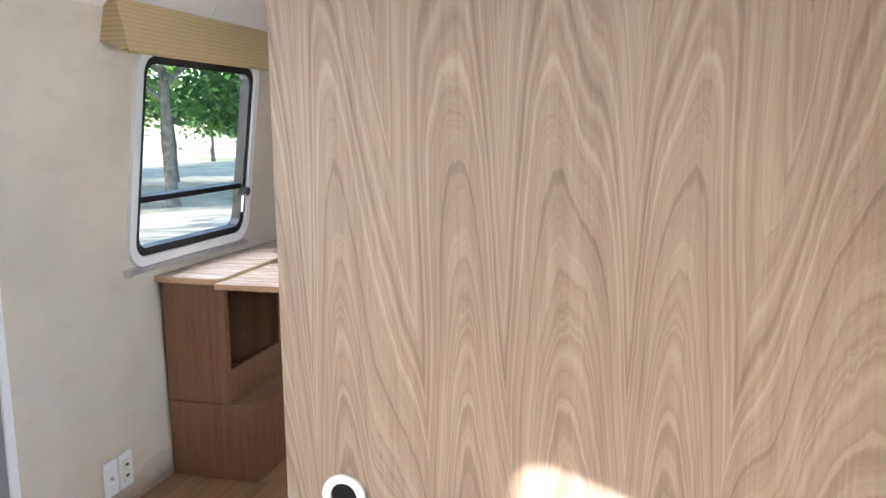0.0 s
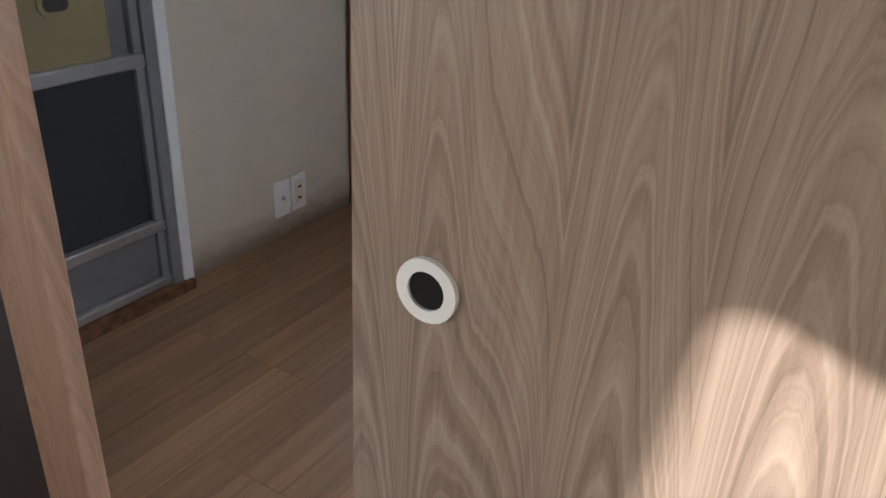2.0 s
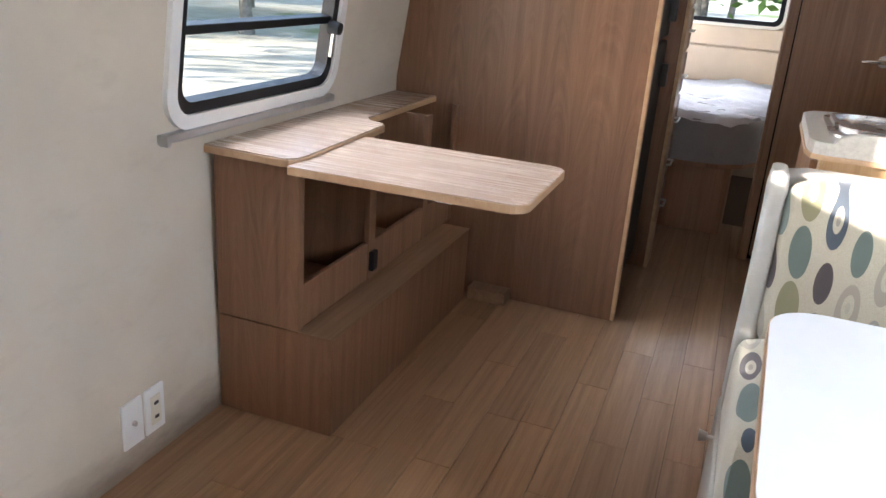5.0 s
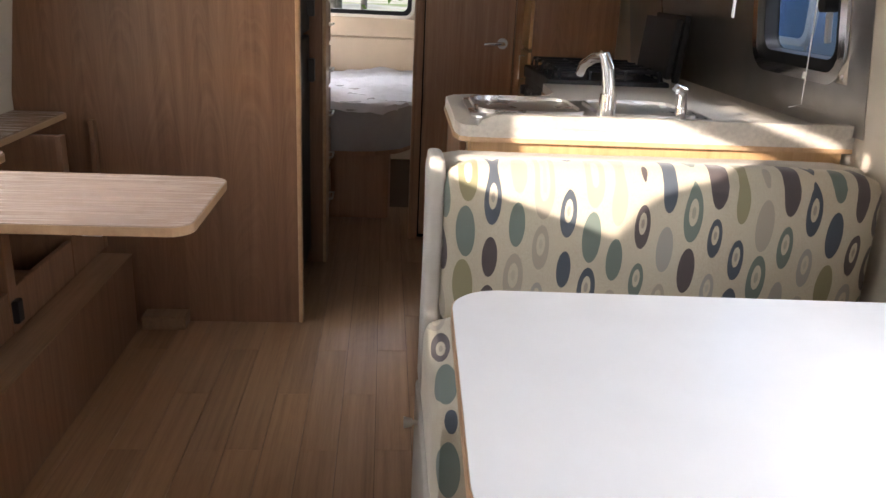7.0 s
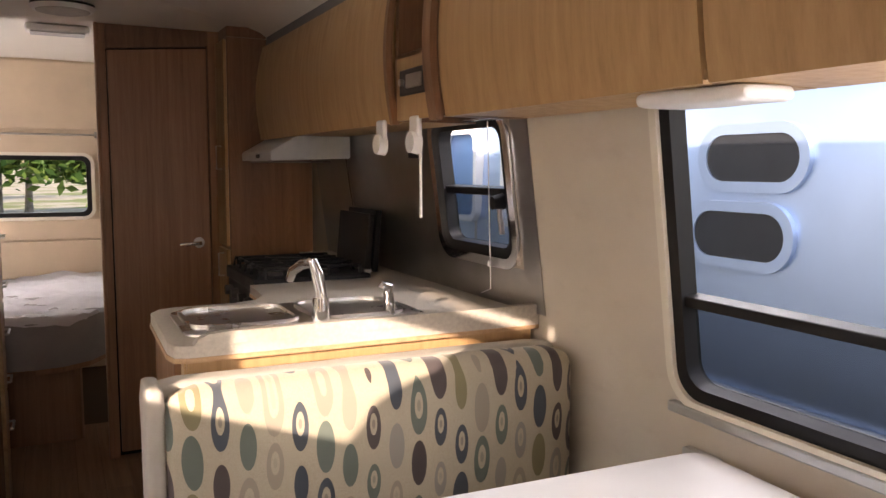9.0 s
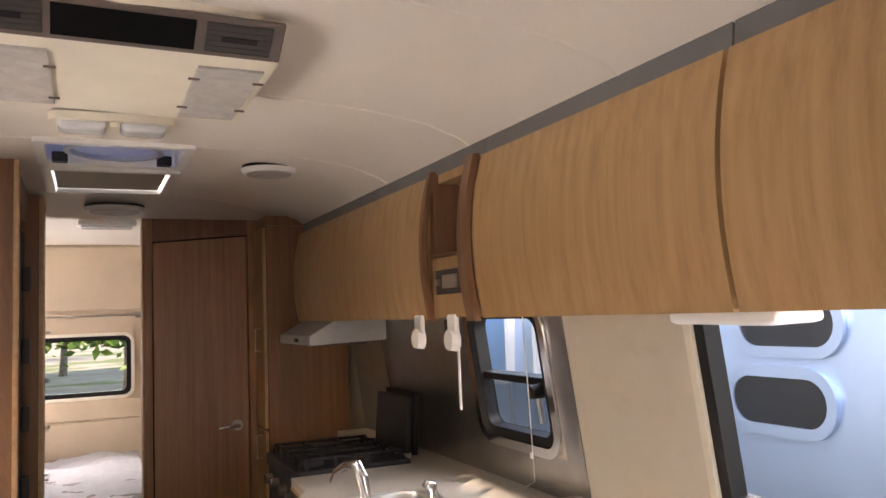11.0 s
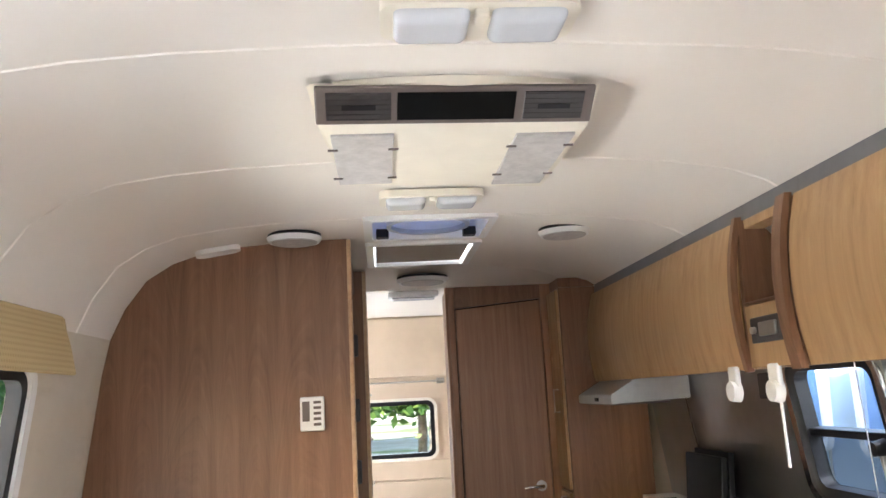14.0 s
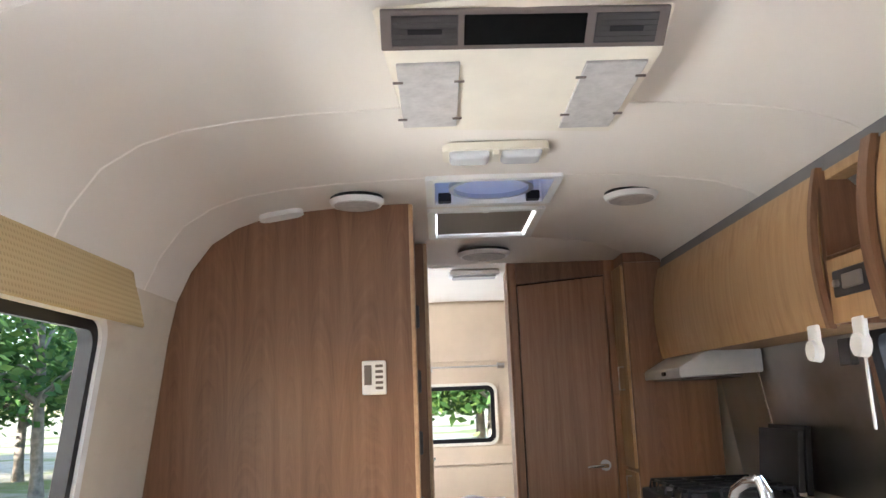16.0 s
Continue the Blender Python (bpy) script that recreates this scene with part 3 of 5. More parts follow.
# entry screen door in the left wall
door = thing("door_1", "closed entry screen door with grey aluminium frame and beige latch panel", "door", "structure")
DX = -1.14
part("jamb", box(DX - 0.03, DX + 0.03, -0.79, -0.755, 0.0, 1.7, 0.004), ALU_GREY, door)
part("jamb", box(DX - 0.03, DX + 0.03, -1.47, -1.44, 0.0, 1.7, 0.004), ALU_GREY, door)
part("trim", box(DX - 0.01, DX + 0.035, -0.757, -0.722, 0.0, 1.52, 0.006), PLASTIC_WHITE, door, "white trim strip beside the door")
part("threshold", box(DX - 0.04, DX + 0.05, -1.46, -0.73, -0.003, 0.03, 0.004), STAIN_WOOD, door, "water-stained wooden threshold")
for z0, z1 in ((0.032, 0.06), (0.195, 0.228), (0.632, 0.668), (0.965, 0.998), (1.565, 1.6)):
    part("crossbar", box(DX - 0.02, DX + 0.024, -1.44, -0.79, z0, z1, 0.005), ALU, door)
part("stile", box(DX - 0.022, DX + 0.018, -0.815, -0.79, 0.032, 1.6, 0.004), ALU_GREY, door)
part("stile", box(DX - 0.022, DX + 0.018, -1.44, -1.415, 0.032, 1.6, 0.004), ALU_GREY, door)
part("kick_panel", box(DX - 0.01, DX + 0.006, -1.415, -0.815, 0.06, 0.195, 0.002), GREY_PANEL, door)
part("screen", box(DX - 0.008, DX + 0.002, -1.415, -0.815, 0.228, 0.632, 0.001), SCREEN_DARK, door, "dark mesh screen")
part("screen", box(DX - 0.012, DX - 0.004, -0.905, -0.815, 0.668, 0.965, 0.001), GREY_PANEL, door)
part("screen", box(DX - 0.02, DX - 0.014, -1.415, -1.13, 0.668, 0.965, 0.001), SCREEN_DARK, door)
lp = part("latch_panel", box(DX - 0.008, DX + 0.014, -1.13, -0.87, 0.664, 0.955, 0.008, 3), BOX_TAN, door, "beige plastic sliding latch panel")
part("slot", box(DX + 0.011, DX + 0.0175, -1.1, -1.085, 0.84, 0.94, 0.002), BLACK, lp)
part("slot", box(DX + 0.011, DX + 0.0175, -1.1, -1.085, 0.685, 0.78, 0.002), BLACK, lp)
part("latch_cup", moved(ring(round_outline(0.085, 0.058, 0.029), round_outline(0.062, 0.036, 0.018), 0.0, 0.008), Matrix.Translation((DX + 0.013, -0.995, 0.805)) @ pose(0, 0, 0, 90, 0, 90)), BOX_TAN, lp)
part("latch_pull", moved(plate(round_outline(0.06, 0.034, 0.017), 0.0, 0.004), Matrix.Translation((DX + 0.013, -0.995, 0.805)) @ pose(0, 0, 0, 90, 0, 90)), PLASTIC_DARK, lp)
part("window_seal", moved(ring(round_outline(0.6, 0.57, 0.02), round_outline(0.5, 0.52, 0.06), -0.02, 0.012), Matrix.Translation((DX, -1.115, 1.285)) @ pose(0, 0, 0, 90, 0, 90)), BLACK, door, "black rubber door window seal", True)
# added sun mask: its outline gives the sun patch on the bench its edge
film = part("sun_mask_film", moved(plate([(-0.86, 1.03), (-0.86, 1.279), (-1.225, 1.279), (-1.245, 1.32), (-1.27, 1.38), (-1.32, 1.44), (-1.37, 1.48), (-1.37, 1.03)], DX - 0.012, DX - 0.008), Matrix(((0, 0, 1, 0), (1, 0, 0, 0), (0, 1, 0, 0), (0, 0, 0, 1)))), SHADE_WHITE, door, "white translucent film on the door glass, cut to shape the sun patch")
part("film_label", box(DX - 0.007, DX - 0.005, -0.955, -0.935, 1.03, 1.05, 0), PLASTIC_TAUPE, door)
pn = part("pane", box(DX - 0.02, DX - 0.016, -1.37, -0.86, 1.03, 1.56, 0), GLASS, door)
pn.visible_shadow = False
part("handle", tube([(DX + 0.03, -1.19, 0.982), (DX + 0.045, -1.15, 0.985), (DX + 0.045, -1.08, 0.985), (DX + 0.03, -1.05, 0.982)], 0.009), CHROME, door, "chrome grab handle")

# two wall outlets low on the left wall
for k, y in enumerate((-0.33, -0.255)):
    plug = thing("wall_outlet", "white outlet plate with a single jack" if k == 0 else "white double outlet plate on the cream wall", "outlet")
    x = -half_x(0.13)
    part("plate", box(x - 0.002, x + 0.007, y - 0.034, y + 0.034, 0.068, 0.19, 0.004, 3), PLASTIC_WHITE, plug)
    if k == 0:
        part("jack", cyl((x + 0.005, y, 0.13), (x + 0.014, y, 0.13), 0.006), NICKEL, plug)
    else:
        part("socket", box(x + 0.006, x + 0.010, y - 0.017, y + 0.017, 0.09, 0.168, 0.003), PLASTIC_CREAM, plug)
        for z in (0.11, 0.148):
            part("slot", box(x + 0.009, x + 0.0115, y - 0.007, y + 0.007, z - 0.004, z + 0.004, 0), PLASTIC_DARK, plug)


# ---- partitions ----
def cross_panel(name, x0, x1, y0, y1, material, label, z1=1.937):
    """A wooden partition cut to the bowed section."""
    pts = []
    if x0 < -1.0:
        pts = [(-half_x(z) + 0.002, z) for z in (0.002, 0.4, 0.8, 1.15, 1.5, 1.62, 1.72, 1.815, 1.868, 1.9, 1.92, 1.932)]
        pts = [q for q in pts if q[0] < x1] + [(x1, z1), (x1, 0.002)]
    else:
        right = [(half_x(z) - 0.002, z) for z in (0.002, 0.4, 0.8, 1.15, 1.5, 1.62, 1.72, 1.815, 1.868, 1.9, 1.92, 1.932)]
        pts = [(x0, 0.002)] + [q for q in right if q[0] <= x1 + 0.2] + [(x0, z1)]
    bm = moved(plate(pts, -y1, -y0), pose(0, 0, 0, 90))
    return solid(name, bm, material, label, "partition", "structure")


cross_panel("wall_partition_front", 0.145, 1.15, -1.57, -1.545, WOOD_PANEL, "brown wood-grain veneer partition beside the front doorway")
ringthing = thing("door_pull", "round white-rimmed finger pull with a black cup in the veneer", "pull")
pull_m = Matrix.Translation((0.219, -1.57, 0.833)) @ pose(0, 0, 0, 90)
part("rim", moved(ring(round_outline(0.054, 0.054, 0.027), round_outline(0.033, 0.033, 0.0165), -0.004, 0.005), pull_m), PLASTIC_WHITE, ringthing, "white plastic rim", True)
part("cup", moved(plate(round_outline(0.034, 0.034, 0.017), 0.0003, 0.002), pull_m), BLACK, ringthing, "black recessed cup", True)
post = thing("wall_post_front", "light wood veneer door post beside the entry", "post", "structure")
part("stile", box(-0.545, -0.42, -1.515, -1.48, 0.002, 1.93, 0.004), WOOD_POST, post)
part("side_panel", moved(plate([(-half_x(z) + 0.002, z) for z in (0.002, 0.4, 0.8, 1.5, 1.62, 1.72, 1.815, 1.868, 1.9, 1.92)] + [(-0.545, 1.92), (-0.545, 0.002)], 1.485, 1.505), pose(0, 0, 0, 90)), PLASTIC_DARK, post, "dark side panel")
cross_panel("wall_partition_galley", -1.15, -0.235, 1.136, 1.165, WOOD_MID, "tall brown wood-grain partition with an arched top beside the hall")
solid("trim_partition_edge", box(-0.237, -0.222, 1.132, 1.17, 0.002, 1.935, 0.004), WOOD_EDGE, "light edge band on the partition", "trim", "structure")

# hall cabinets behind the partition: fridge recess, column, drawers
fridge = thing("refrigerator", "tall black refrigerator set flush in the hall cabinet", "refrigerator")
part("body", box(-0.95, -0.275, 1.19, 1.77, 0.02, 1.82, 0.01), BLACK, fridge)
part("door", box(-0.275, -0.25, 1.2, 1.765, 0.08, 0.98, 0.008, 3), BLACK, fridge, "black lower fridge door")
part("door", box(-0.275, -0.25, 1.2, 1.765, 0.995, 1.78, 0.008, 3), BLACK, fridge, "black upper fridge door")
for z in (0.85, 1.1, 1.34, 1.6):
    part("handle", box(-0.25, -0.222, 1.66, 1.7, z - 0.045, z + 0.045, 0.006), PLASTIC_DARK, fridge)
solid("hall_cabinet_header", box(-0.95, -0.235, 1.167, 1.8, 1.825, 1.93, 0.003), WOOD_MID, "wooden filler board above the refrigerator", "cabinet")
column = thing("hall_column", "narrow wooden wardrobe column beside the hall", "cabinet")
part("body", box(-0.95, -0.2, 1.785, 1.94, 0.002, 1.925, 0.003), WOOD_MID, column)
part("edge_band", box(-0.2, -0.185, 1.785, 1.94, 0.002, 1.925, 0.003), WOOD_EDGE, column)
chest = thing("drawer_cabinet", "wooden hall cabinet with bronze drawer pulls", "cabinet")
part("body", box(-1.0, -0.225, 1.945, 2.44, 0.002, 1.9, 0.003), WOOD_MID, chest)
for k in range(7):
    z = 0.2 + 0.2 * k
    dr = part("drawer", box(-0.225, -0.21, 1.955, 2.43, z - 0.09, z + 0.09, 0.003), WOOD_MID, chest)
    part("pull", tube([(-0.21, 2.13, z), (-0.183, 2.13, z), (-0.183, 2.25, z), (-0.21, 2.25, z)], 0.005, 8), NICKEL, dr, "bronze drawer pull")

# bathroom wall, its door and the pantry
solid("ceiling_soffit", moved(plate([(1.78, 1.9415), (2.135, 1.888), (2.21, 1.888), (2.21, 1.9415)], -0.21, 0.88), Matrix(((0, 0, 1, 0), (1, 0, 0, 0), (0, 1, 0, 0), (0, 0, 0, 1)))), CEILING, "off-white ceiling sloping down to the hall arch", "ceiling", "structure")
bath = thing("wall_bathroom", "brown wood-grain bathroom wall at the hall", "wall", "structure")
part("panel", box(0.195, 0.228, 2.15, 2.18, 0.002, 1.89, 0.003), WOOD_RED, bath)
part("panel", box(0.645, 0.7, 2.15, 2.18, 0.002, 1.89, 0.003), WOOD_RED, bath)
bmh = moved(plate([(0.228, 1.785), (0.645, 1.82), (0.645, 1.89), (0.228, 1.89)], -2.18, -2.15), pose(0, 0, 0, 90))
part("header", bmh, WOOD_MID, bath)
part("side", box(0.2, 0.225, 2.18, 2.5, 0.002, 1.89, 0.003), WOOD_MID, bath)
part("corner_post", box(0.185, 0.2, 2.14, 2.2, 0.002, 1.9, 0.005), WOOD_RED, bath)
# black sheet behind the leaf; the door gaps' shade is its colour
part("gap_shade_sheet", box(0.226, 0.65, 2.181, 2.19, 0.002, 1.89, 0), VOID, bath)
bdoor = thing("door_2", "closed reddish-brown bathroom door with a slanted top and lever handle", "door", "structure")
part("leaf", moved(plate([(0.236, 0.03), (0.638, 0.03), (0.638, 1.811), (0.232, 1.777)], -2.175, -2.144), pose(0, 0, 0, 90)), WOOD_RED, bdoor)
lever = part("door_handle", cyl((0.587, 2.146, 0.95), (0.587, 2.135, 0.95), 0.024), NICKEL, bdoor, "satin nickel rosette", True)
part("lever", tube([(0.587, 2.14, 0.95), (0.587, 2.105, 0.95), (0.57, 2.1, 0.95), (0.52, 2.1, 0.948), (0.5, 2.102, 0.945)], [0.009, 0.009, 0.009, 0.008, 0.007], 10), CHROME, lever, "satin nickel lever", True)
pantry = thing("pantry_cabinet", "tall narrow wooden pantry cabinet beside the stove", "cabinet")
part("body", box(0.69, 1.06, 1.95, 2.3, 0.002, 1.84, 0.003), WOOD_MID, pantry)
part("top_filler", box(0.69, 0.86, 1.95, 2.13, 1.842, 1.885, 0.002), WOOD_MID, pantry)
for z0, z1 in ((0.02, 0.93), (0.945, 1.83)):
    dd = part("door", box(0.675, 0.69, 1.96, 2.14, z0, z1, 0.003), WOOD_LIGHT, pantry)
    zc = 1.33 if z0 > 0.5 else 0.86
    part("handle", tube([(0.675, 2.03, zc + 0.05), (0.652, 2.03, zc + 0.05), (0.652, 2.03, zc - 0.05), (0.675, 2.03, zc - 0.05)], 0.004, 8), NICKEL, dd)

# ---- desk unit along the left wall ----
desk = thing("desk_unit", "brown wood-grain desk console with open cubbies on a low step", "desk")
part("end_panel", box(-1.13, -0.885, 0.0, 0.02, 0.287, 0.725, 0.002), WOOD_MID, desk)
part("back_panel", box(-1.135, -1.12, 0.02, 1.13, 0.287, 0.725, 0.001), WOOD_MID, desk)
for y0, y1 in ((0.02, 0.032), (0.405, 0.45), (0.83, 0.87), (1.1, 1.13)):
    part("stile", box(-0.905, -0.888, y0, y1, 0.287, 0.725, 0.002), WOOD_MID, desk)
for y in (0.427, 0.85):
    part("divider", box(-1.12, -0.907, y - 0.008, y + 0.008, 0.287, 0.725, 0.001), WOOD_MID, desk)
for y0, y1 in ((0.032, 0.405), (0.45, 0.83), (0.87, 1.1)):
    part("front_rail", box(-0.905, -0.89, y0, y1, 0.287, 0.405, 0.002), WOOD_MID, desk)
part("shelf", box(-1.12, -0.906, 0.056, 1.1, 0.287, 0.3, 0.001), WOOD_MID_Y, desk)
part("plug_socket", box(-0.889, -0.872, 0.408, 0.444, 0.315, 0.378, 0.005), BLACK, desk, "black round socket")
low = part("step", box(-1.13, -0.785, 0.0, 1.05, 0.002, 0.285, 0.003), WOOD_MID, desk, "low step with a light top")
part("step_top", box(-0.888, -0.782, 0.001, 1.05, 0.2852, 0.2875, 0.001), WOOD_MID_Y, low)
top_out = [(-1.147, -0.012), (-0.93, -0.022), (-0.905, -0.018), (-0.89, 0.0), (-0.885, 0.03), (-0.9, 0.5), (-0.91, 0.52), (-0.94, 0.53), (-0.965, 0.545), (-0.985, 0.57), (-0.985, 1.13), (-1.147, 1.13)]
part("desktop", plate(top_out, 0.728, 0.746), WOOD_TOP, desk, "pale laminate desktop with a rounded corner")
part("desktop_edge", plate([(x + (0.004 if x > -1.1 else 0), y - (0.003 if y < 0.1 else 0)) for x, y in top_out], 0.725, 0.742), WOOD_EDGE, desk)
leaf = thing("table_leaf", "pale wood-grain pull-out table leaf with rounded corners", "table")
lm = Matrix.Translation((-0.601, 0.155, 0))
part("top", moved(plate(round_outline(0.575, 0.405, [0.045, 0.005, 0.005, 0.045]), 0.718, 0.736, 0.001), lm), WOOD_TOP, leaf)
part("edge_band", moved(ring(round_outline(0.579, 0.409, [0.047, 0.006, 0.006, 0.047]), round_outline(0.573, 0.403, [0.045, 0.005, 0.005, 0.045]), 0.716, 0.734), lm), WOOD_EDGE, leaf)
part("catch", box(-0.52, -0.48, -0.038, -0.025, 0.71, 0.717, 0.002), PLASTIC_WHITE, leaf)
part("slide_rail", box(-0.89, -0.45, 0.1, 0.13, 0.703, 0.717, 0.002), ALU, leaf)
solid("floor_block", box(-0.775, -0.625, 1.06, 1.134, 0.001, 0.05, 0.003), WOOD_MID_Y, "small wooden cover block on the floor by the partition", "block")

# valance over the desk window
val = thing("window_valance", "woven tan box valance with scooped ends over the window", "valance")
bm = bmesh.new()
rows = []
for y in (-0.33, 0.64):
    rows.append([bm.verts.new(q) for q in ((-0.99, y, 1.645), (-0.965, y, 1.56), (-0.95, y, 1.49), (-0.955, y, 1.485), (-0.972, y, 1.56), (-1.0, y, 1.65))])
for k in range(6):
    bm.faces.new((rows[0][k], rows[0][(k + 1) % 6], rows[1][(k + 1) % 6], rows[1][k]))
bm.faces.new(rows[0])
bm.faces.new(rows[1][::-1])
part("front_board", bm, VALANCE, val)
for y in (-0.33, 0.628):
    part("end_board", moved(plate([(-1.055, 1.52), (-1.03, 1.625), (-1.0, 1.645), (-0.985, 1.64), (-0.958, 1.5), (-0.975, 1.492), (-1.02, 1.515)], -(y + 0.012), -y), pose(0, 0, 0, 90)), VALANCE, val)
part("mount_screw", cyl((-1.05, 0.57, 1.545), (-1.03, 0.57, 1.54), 0.012), NICKEL, val)

# ---- dinette ----
dt = thing("dinette_table", "white laminate dinette table with a light wooden edge", "table")
tm = pose(0.621, -0.688, 0, 0, 0, -2.2)
part("top", moved(plate(round_outline(0.935, 0.58, [0.03, 0.075, 0.075, 0.03], 8), 0.728, 0.752, 0.001), tm), WHITE_TOP, dt)
part("edge_band", moved(ring(round_outline(0.939, 0.584, [0.03, 0.077, 0.077, 0.03], 8), round_outline(0.933, 0.578, [0.03, 0.074, 0.074, 0.03], 8), 0.726, 0.75), tm), WOOD_EDGE, dt)
part("leg", cyl((0.7, -0.69, 0.002), (0.7, -0.69, 0.728), 0.03), ALU, dt)
part("foot_plate", cyl((0.7, -0.69, 0.0), (0.7, -0.69, 0.014), 0.09, 0.075), ALU, dt)
br = thing("wall_bracket", "small nickel table bracket on the wall", "bracket")
part("channel", box(half_x(0.745) - 0.024, half_x(0.745) - 0.002, -0.43, -0.34, 0.7, 0.732, 0.004), ALU, br)
part("lip", box(half_x(0.745) - 0.03, half_x(0.745) - 0.02, -0.425, -0.345, 0.697, 0.707, 0.002), NICKEL, br)


def pillow(x0, x1, y0, y1, z0, z1, r, sag=0.0, bow=0.0):
    """A stuffed cushion: a rounded box whose faces belly out a little."""
    b = bmesh.new()
    vs = bmesh.ops.create_cube(b, size=1)["verts"]
    bmesh.ops.subdivide_edges(b, edges=b.edges[:], cuts=14, use_grid_fill=True)
    sx, sy, sz = x1 - x0, y1 - y0, z1 - z0
    for v in b.verts:
        c = v.co * 2
        q = Vector((c.x * sx / 2, c.y * sy / 2, c.z * sz / 2))
        core = Vector((max(-sx / 2 + r, min(sx / 2 - r, q.x)), max(-sy / 2 + r, min(sy / 2 - r, q.y)), max(-sz / 2 + r, min(sz / 2 - r, q.z))))
        d = q - core
        if d.length > 1e-9:
            q = core + d.normalized() * min(r, d.length) if d.length > r else q
        f = (1 - c.x * c.x) * (1 - c.z * c.z)
        q.y += bow * f * (1 if c.y > 0 else -1)
        q.z += sag * (1 - c.x * c.x) * (1 - c.y * c.y) * (1 if c.z > 0 else 0)
        q += 0.003 * noise.noise_vector(q * 9)
        v.co = q + Vector(((x0 + x1) / 2, (y0 + y1) / 2, (z0 + z1) / 2))
    return b


bench = thing("dinette_bench", "dinette bench upholstered in cream fabric with green and grey ovals", "bench")
part("base", box(0.142, 1.12, -0.36, 0.12, 0.002, 0.33, 0.012, 3), CREAM_VINYL, bench, "cream vinyl bench base")
part("seat_cushion", pillow(0.146, 1.115, -0.42, 0.02, 0.33, 0.545, 0.045, 0.012), FABRIC, bench, "oval-print seat cushion", True)
part("backrest", pillow(0.18, 1.12, 0.0, 0.115, 0.5, 0.862, 0.05, 0.004, 0.012), FABRIC, bench, "oval-print backrest cushion", True)
part("back_shell", pillow(0.153, 1.122, 0.085, 0.175, 0.3, 0.862, 0.03), CREAM_VINYL, bench, "cream vinyl back cover", True)
part("end_cover", pillow(0.148, 0.186, 0.03, 0.16, 0.3, 0.866, 0.015), CREAM_VINYL, bench, "", True)
kb = part("latch_knob", cyl((0.152, -0.04, 0.305), (0.124, -0.04, 0.305), 0.005), NICKEL, bench, "small bronze knob")
part("knob_head", cyl((0.13, -0.04, 0.305), (0.112, -0.04, 0.305), 0.009, 0.013), NICKEL, kb)

# ---- galley ----
galley = thing("galley_cabinet", "honey wood galley base cabinet behind the dinette", "cabinet")
part("body", box(0.245, 1.125, 0.222, 0.66, 0.002, 0.872, 0.003), WOOD_LIGHT, galley)
part("body", box(0.58, 1.1, 0.665, 0.99, 0.002, 0.872, 0.003), WOOD_MID, galley)
part("front_rail", box(0.25, 1.12, 0.214, 0.222, 0.845, 0.872, 0.002), WOOD_LIGHT, galley)
part("side_door", box(0.23, 0.245, 0.26, 0.62, 0.06, 0.86, 0.003), WOOD_MID, galley)
wt = thing("worktop", "beige speckled L-shaped galley worktop with a rounded corner", "worktop")
out_l = [(1.135, 0.2), (1.135, 1.93), (0.99, 1.93), (0.99, 1.02), (0.565, 1.02), (0.555, 0.8), (0.52, 0.73), (0.45, 0.7), (0.29, 0.7), (0.245, 0.68), (0.222, 0.635), (0.216, 0.26), (0.226, 0.212), (0.25, 0.2)]
part("slab", plate(out_l, 0.883, 0.91, 0.002), COUNTER, wt)
part("edge_band", plate([(x - 0.003, y - 0.004) if y < 0.3 else (x - 0.003, y) for x, y in out_l], 0.873, 0.8833), WOOD_EDGE, wt, "honey wood edge band")
part("splash_lip", moved(plate([(0.262, 0.908), (0.272, 0.922), (0.295, 0.932), (0.335, 0.935), (1.125, 0.937), (1.125, 0.908)], -0.222, -0.196), pose(0, 0, 0, 90)), COUNTER, wt, "low raised lip along the worktop")
sink = thing("sink", "double stainless steel sink set in the worktop", "sink")
SINK_M = Matrix.Translation((0.56, 0.44, -0.02))
part("rim", moved(plate(round_outline(0.6, 0.34, 0.05), 0.9305, 0.936, 0.001), SINK_M), SINK_STEEL, sink, "", True)
for cx, w in ((-0.15, 0.25), (0.14, 0.23)):
    bw = part("bowl", moved(ring(round_outline(w + 0.02, 0.26, 0.06), round_outline(w, 0.24, 0.055), 0.936, 0.945), SINK_M @ Matrix.Translation((cx, 0.02, 0))), SINK_STEEL, sink, "", True)
    part("basin", moved(plate(round_outline(w, 0.24, 0.055), 0.9362, 0.9375), SINK_M @ Matrix.Translation((cx, 0.02, 0))), SINK_STEEL, bw)
tap = thing("faucet", "chrome single-lever faucet standing at the sink", "faucet")
fx, fy = 0.586, 0.335
part("base", cyl((fx, fy, 0.91), (fx, fy, 0.97), 0.024, 0.02), CHROME, tap, "", True)
part("spout", tube([(fx, fy, 0.96), (fx - 0.004, fy, 1.03), (fx - 0.012, fy + 0.015, 1.055), (fx - 0.03, fy + 0.05, 1.05), (fx - 0.045, fy + 0.085, 1.03), (fx - 0.05, fy + 0.1, 1.005)], [0.017, 0.013, 0.013, 0.013, 0.012, 0.011], 14), CHROME, tap, "", True)
part("lever", tube([(fx, fy, 0.968), (fx - 0.016, fy - 0.006, 1.03), (fx - 0.026, fy - 0.008, 1.062), (fx - 0.034, fy - 0.008, 1.066)], [0.016, 0.009, 0.008, 0.007], 10), CHROME, tap, "", True)
spray = thing("sprayer", "small chrome side sprayer beside the sink", "sprayer")
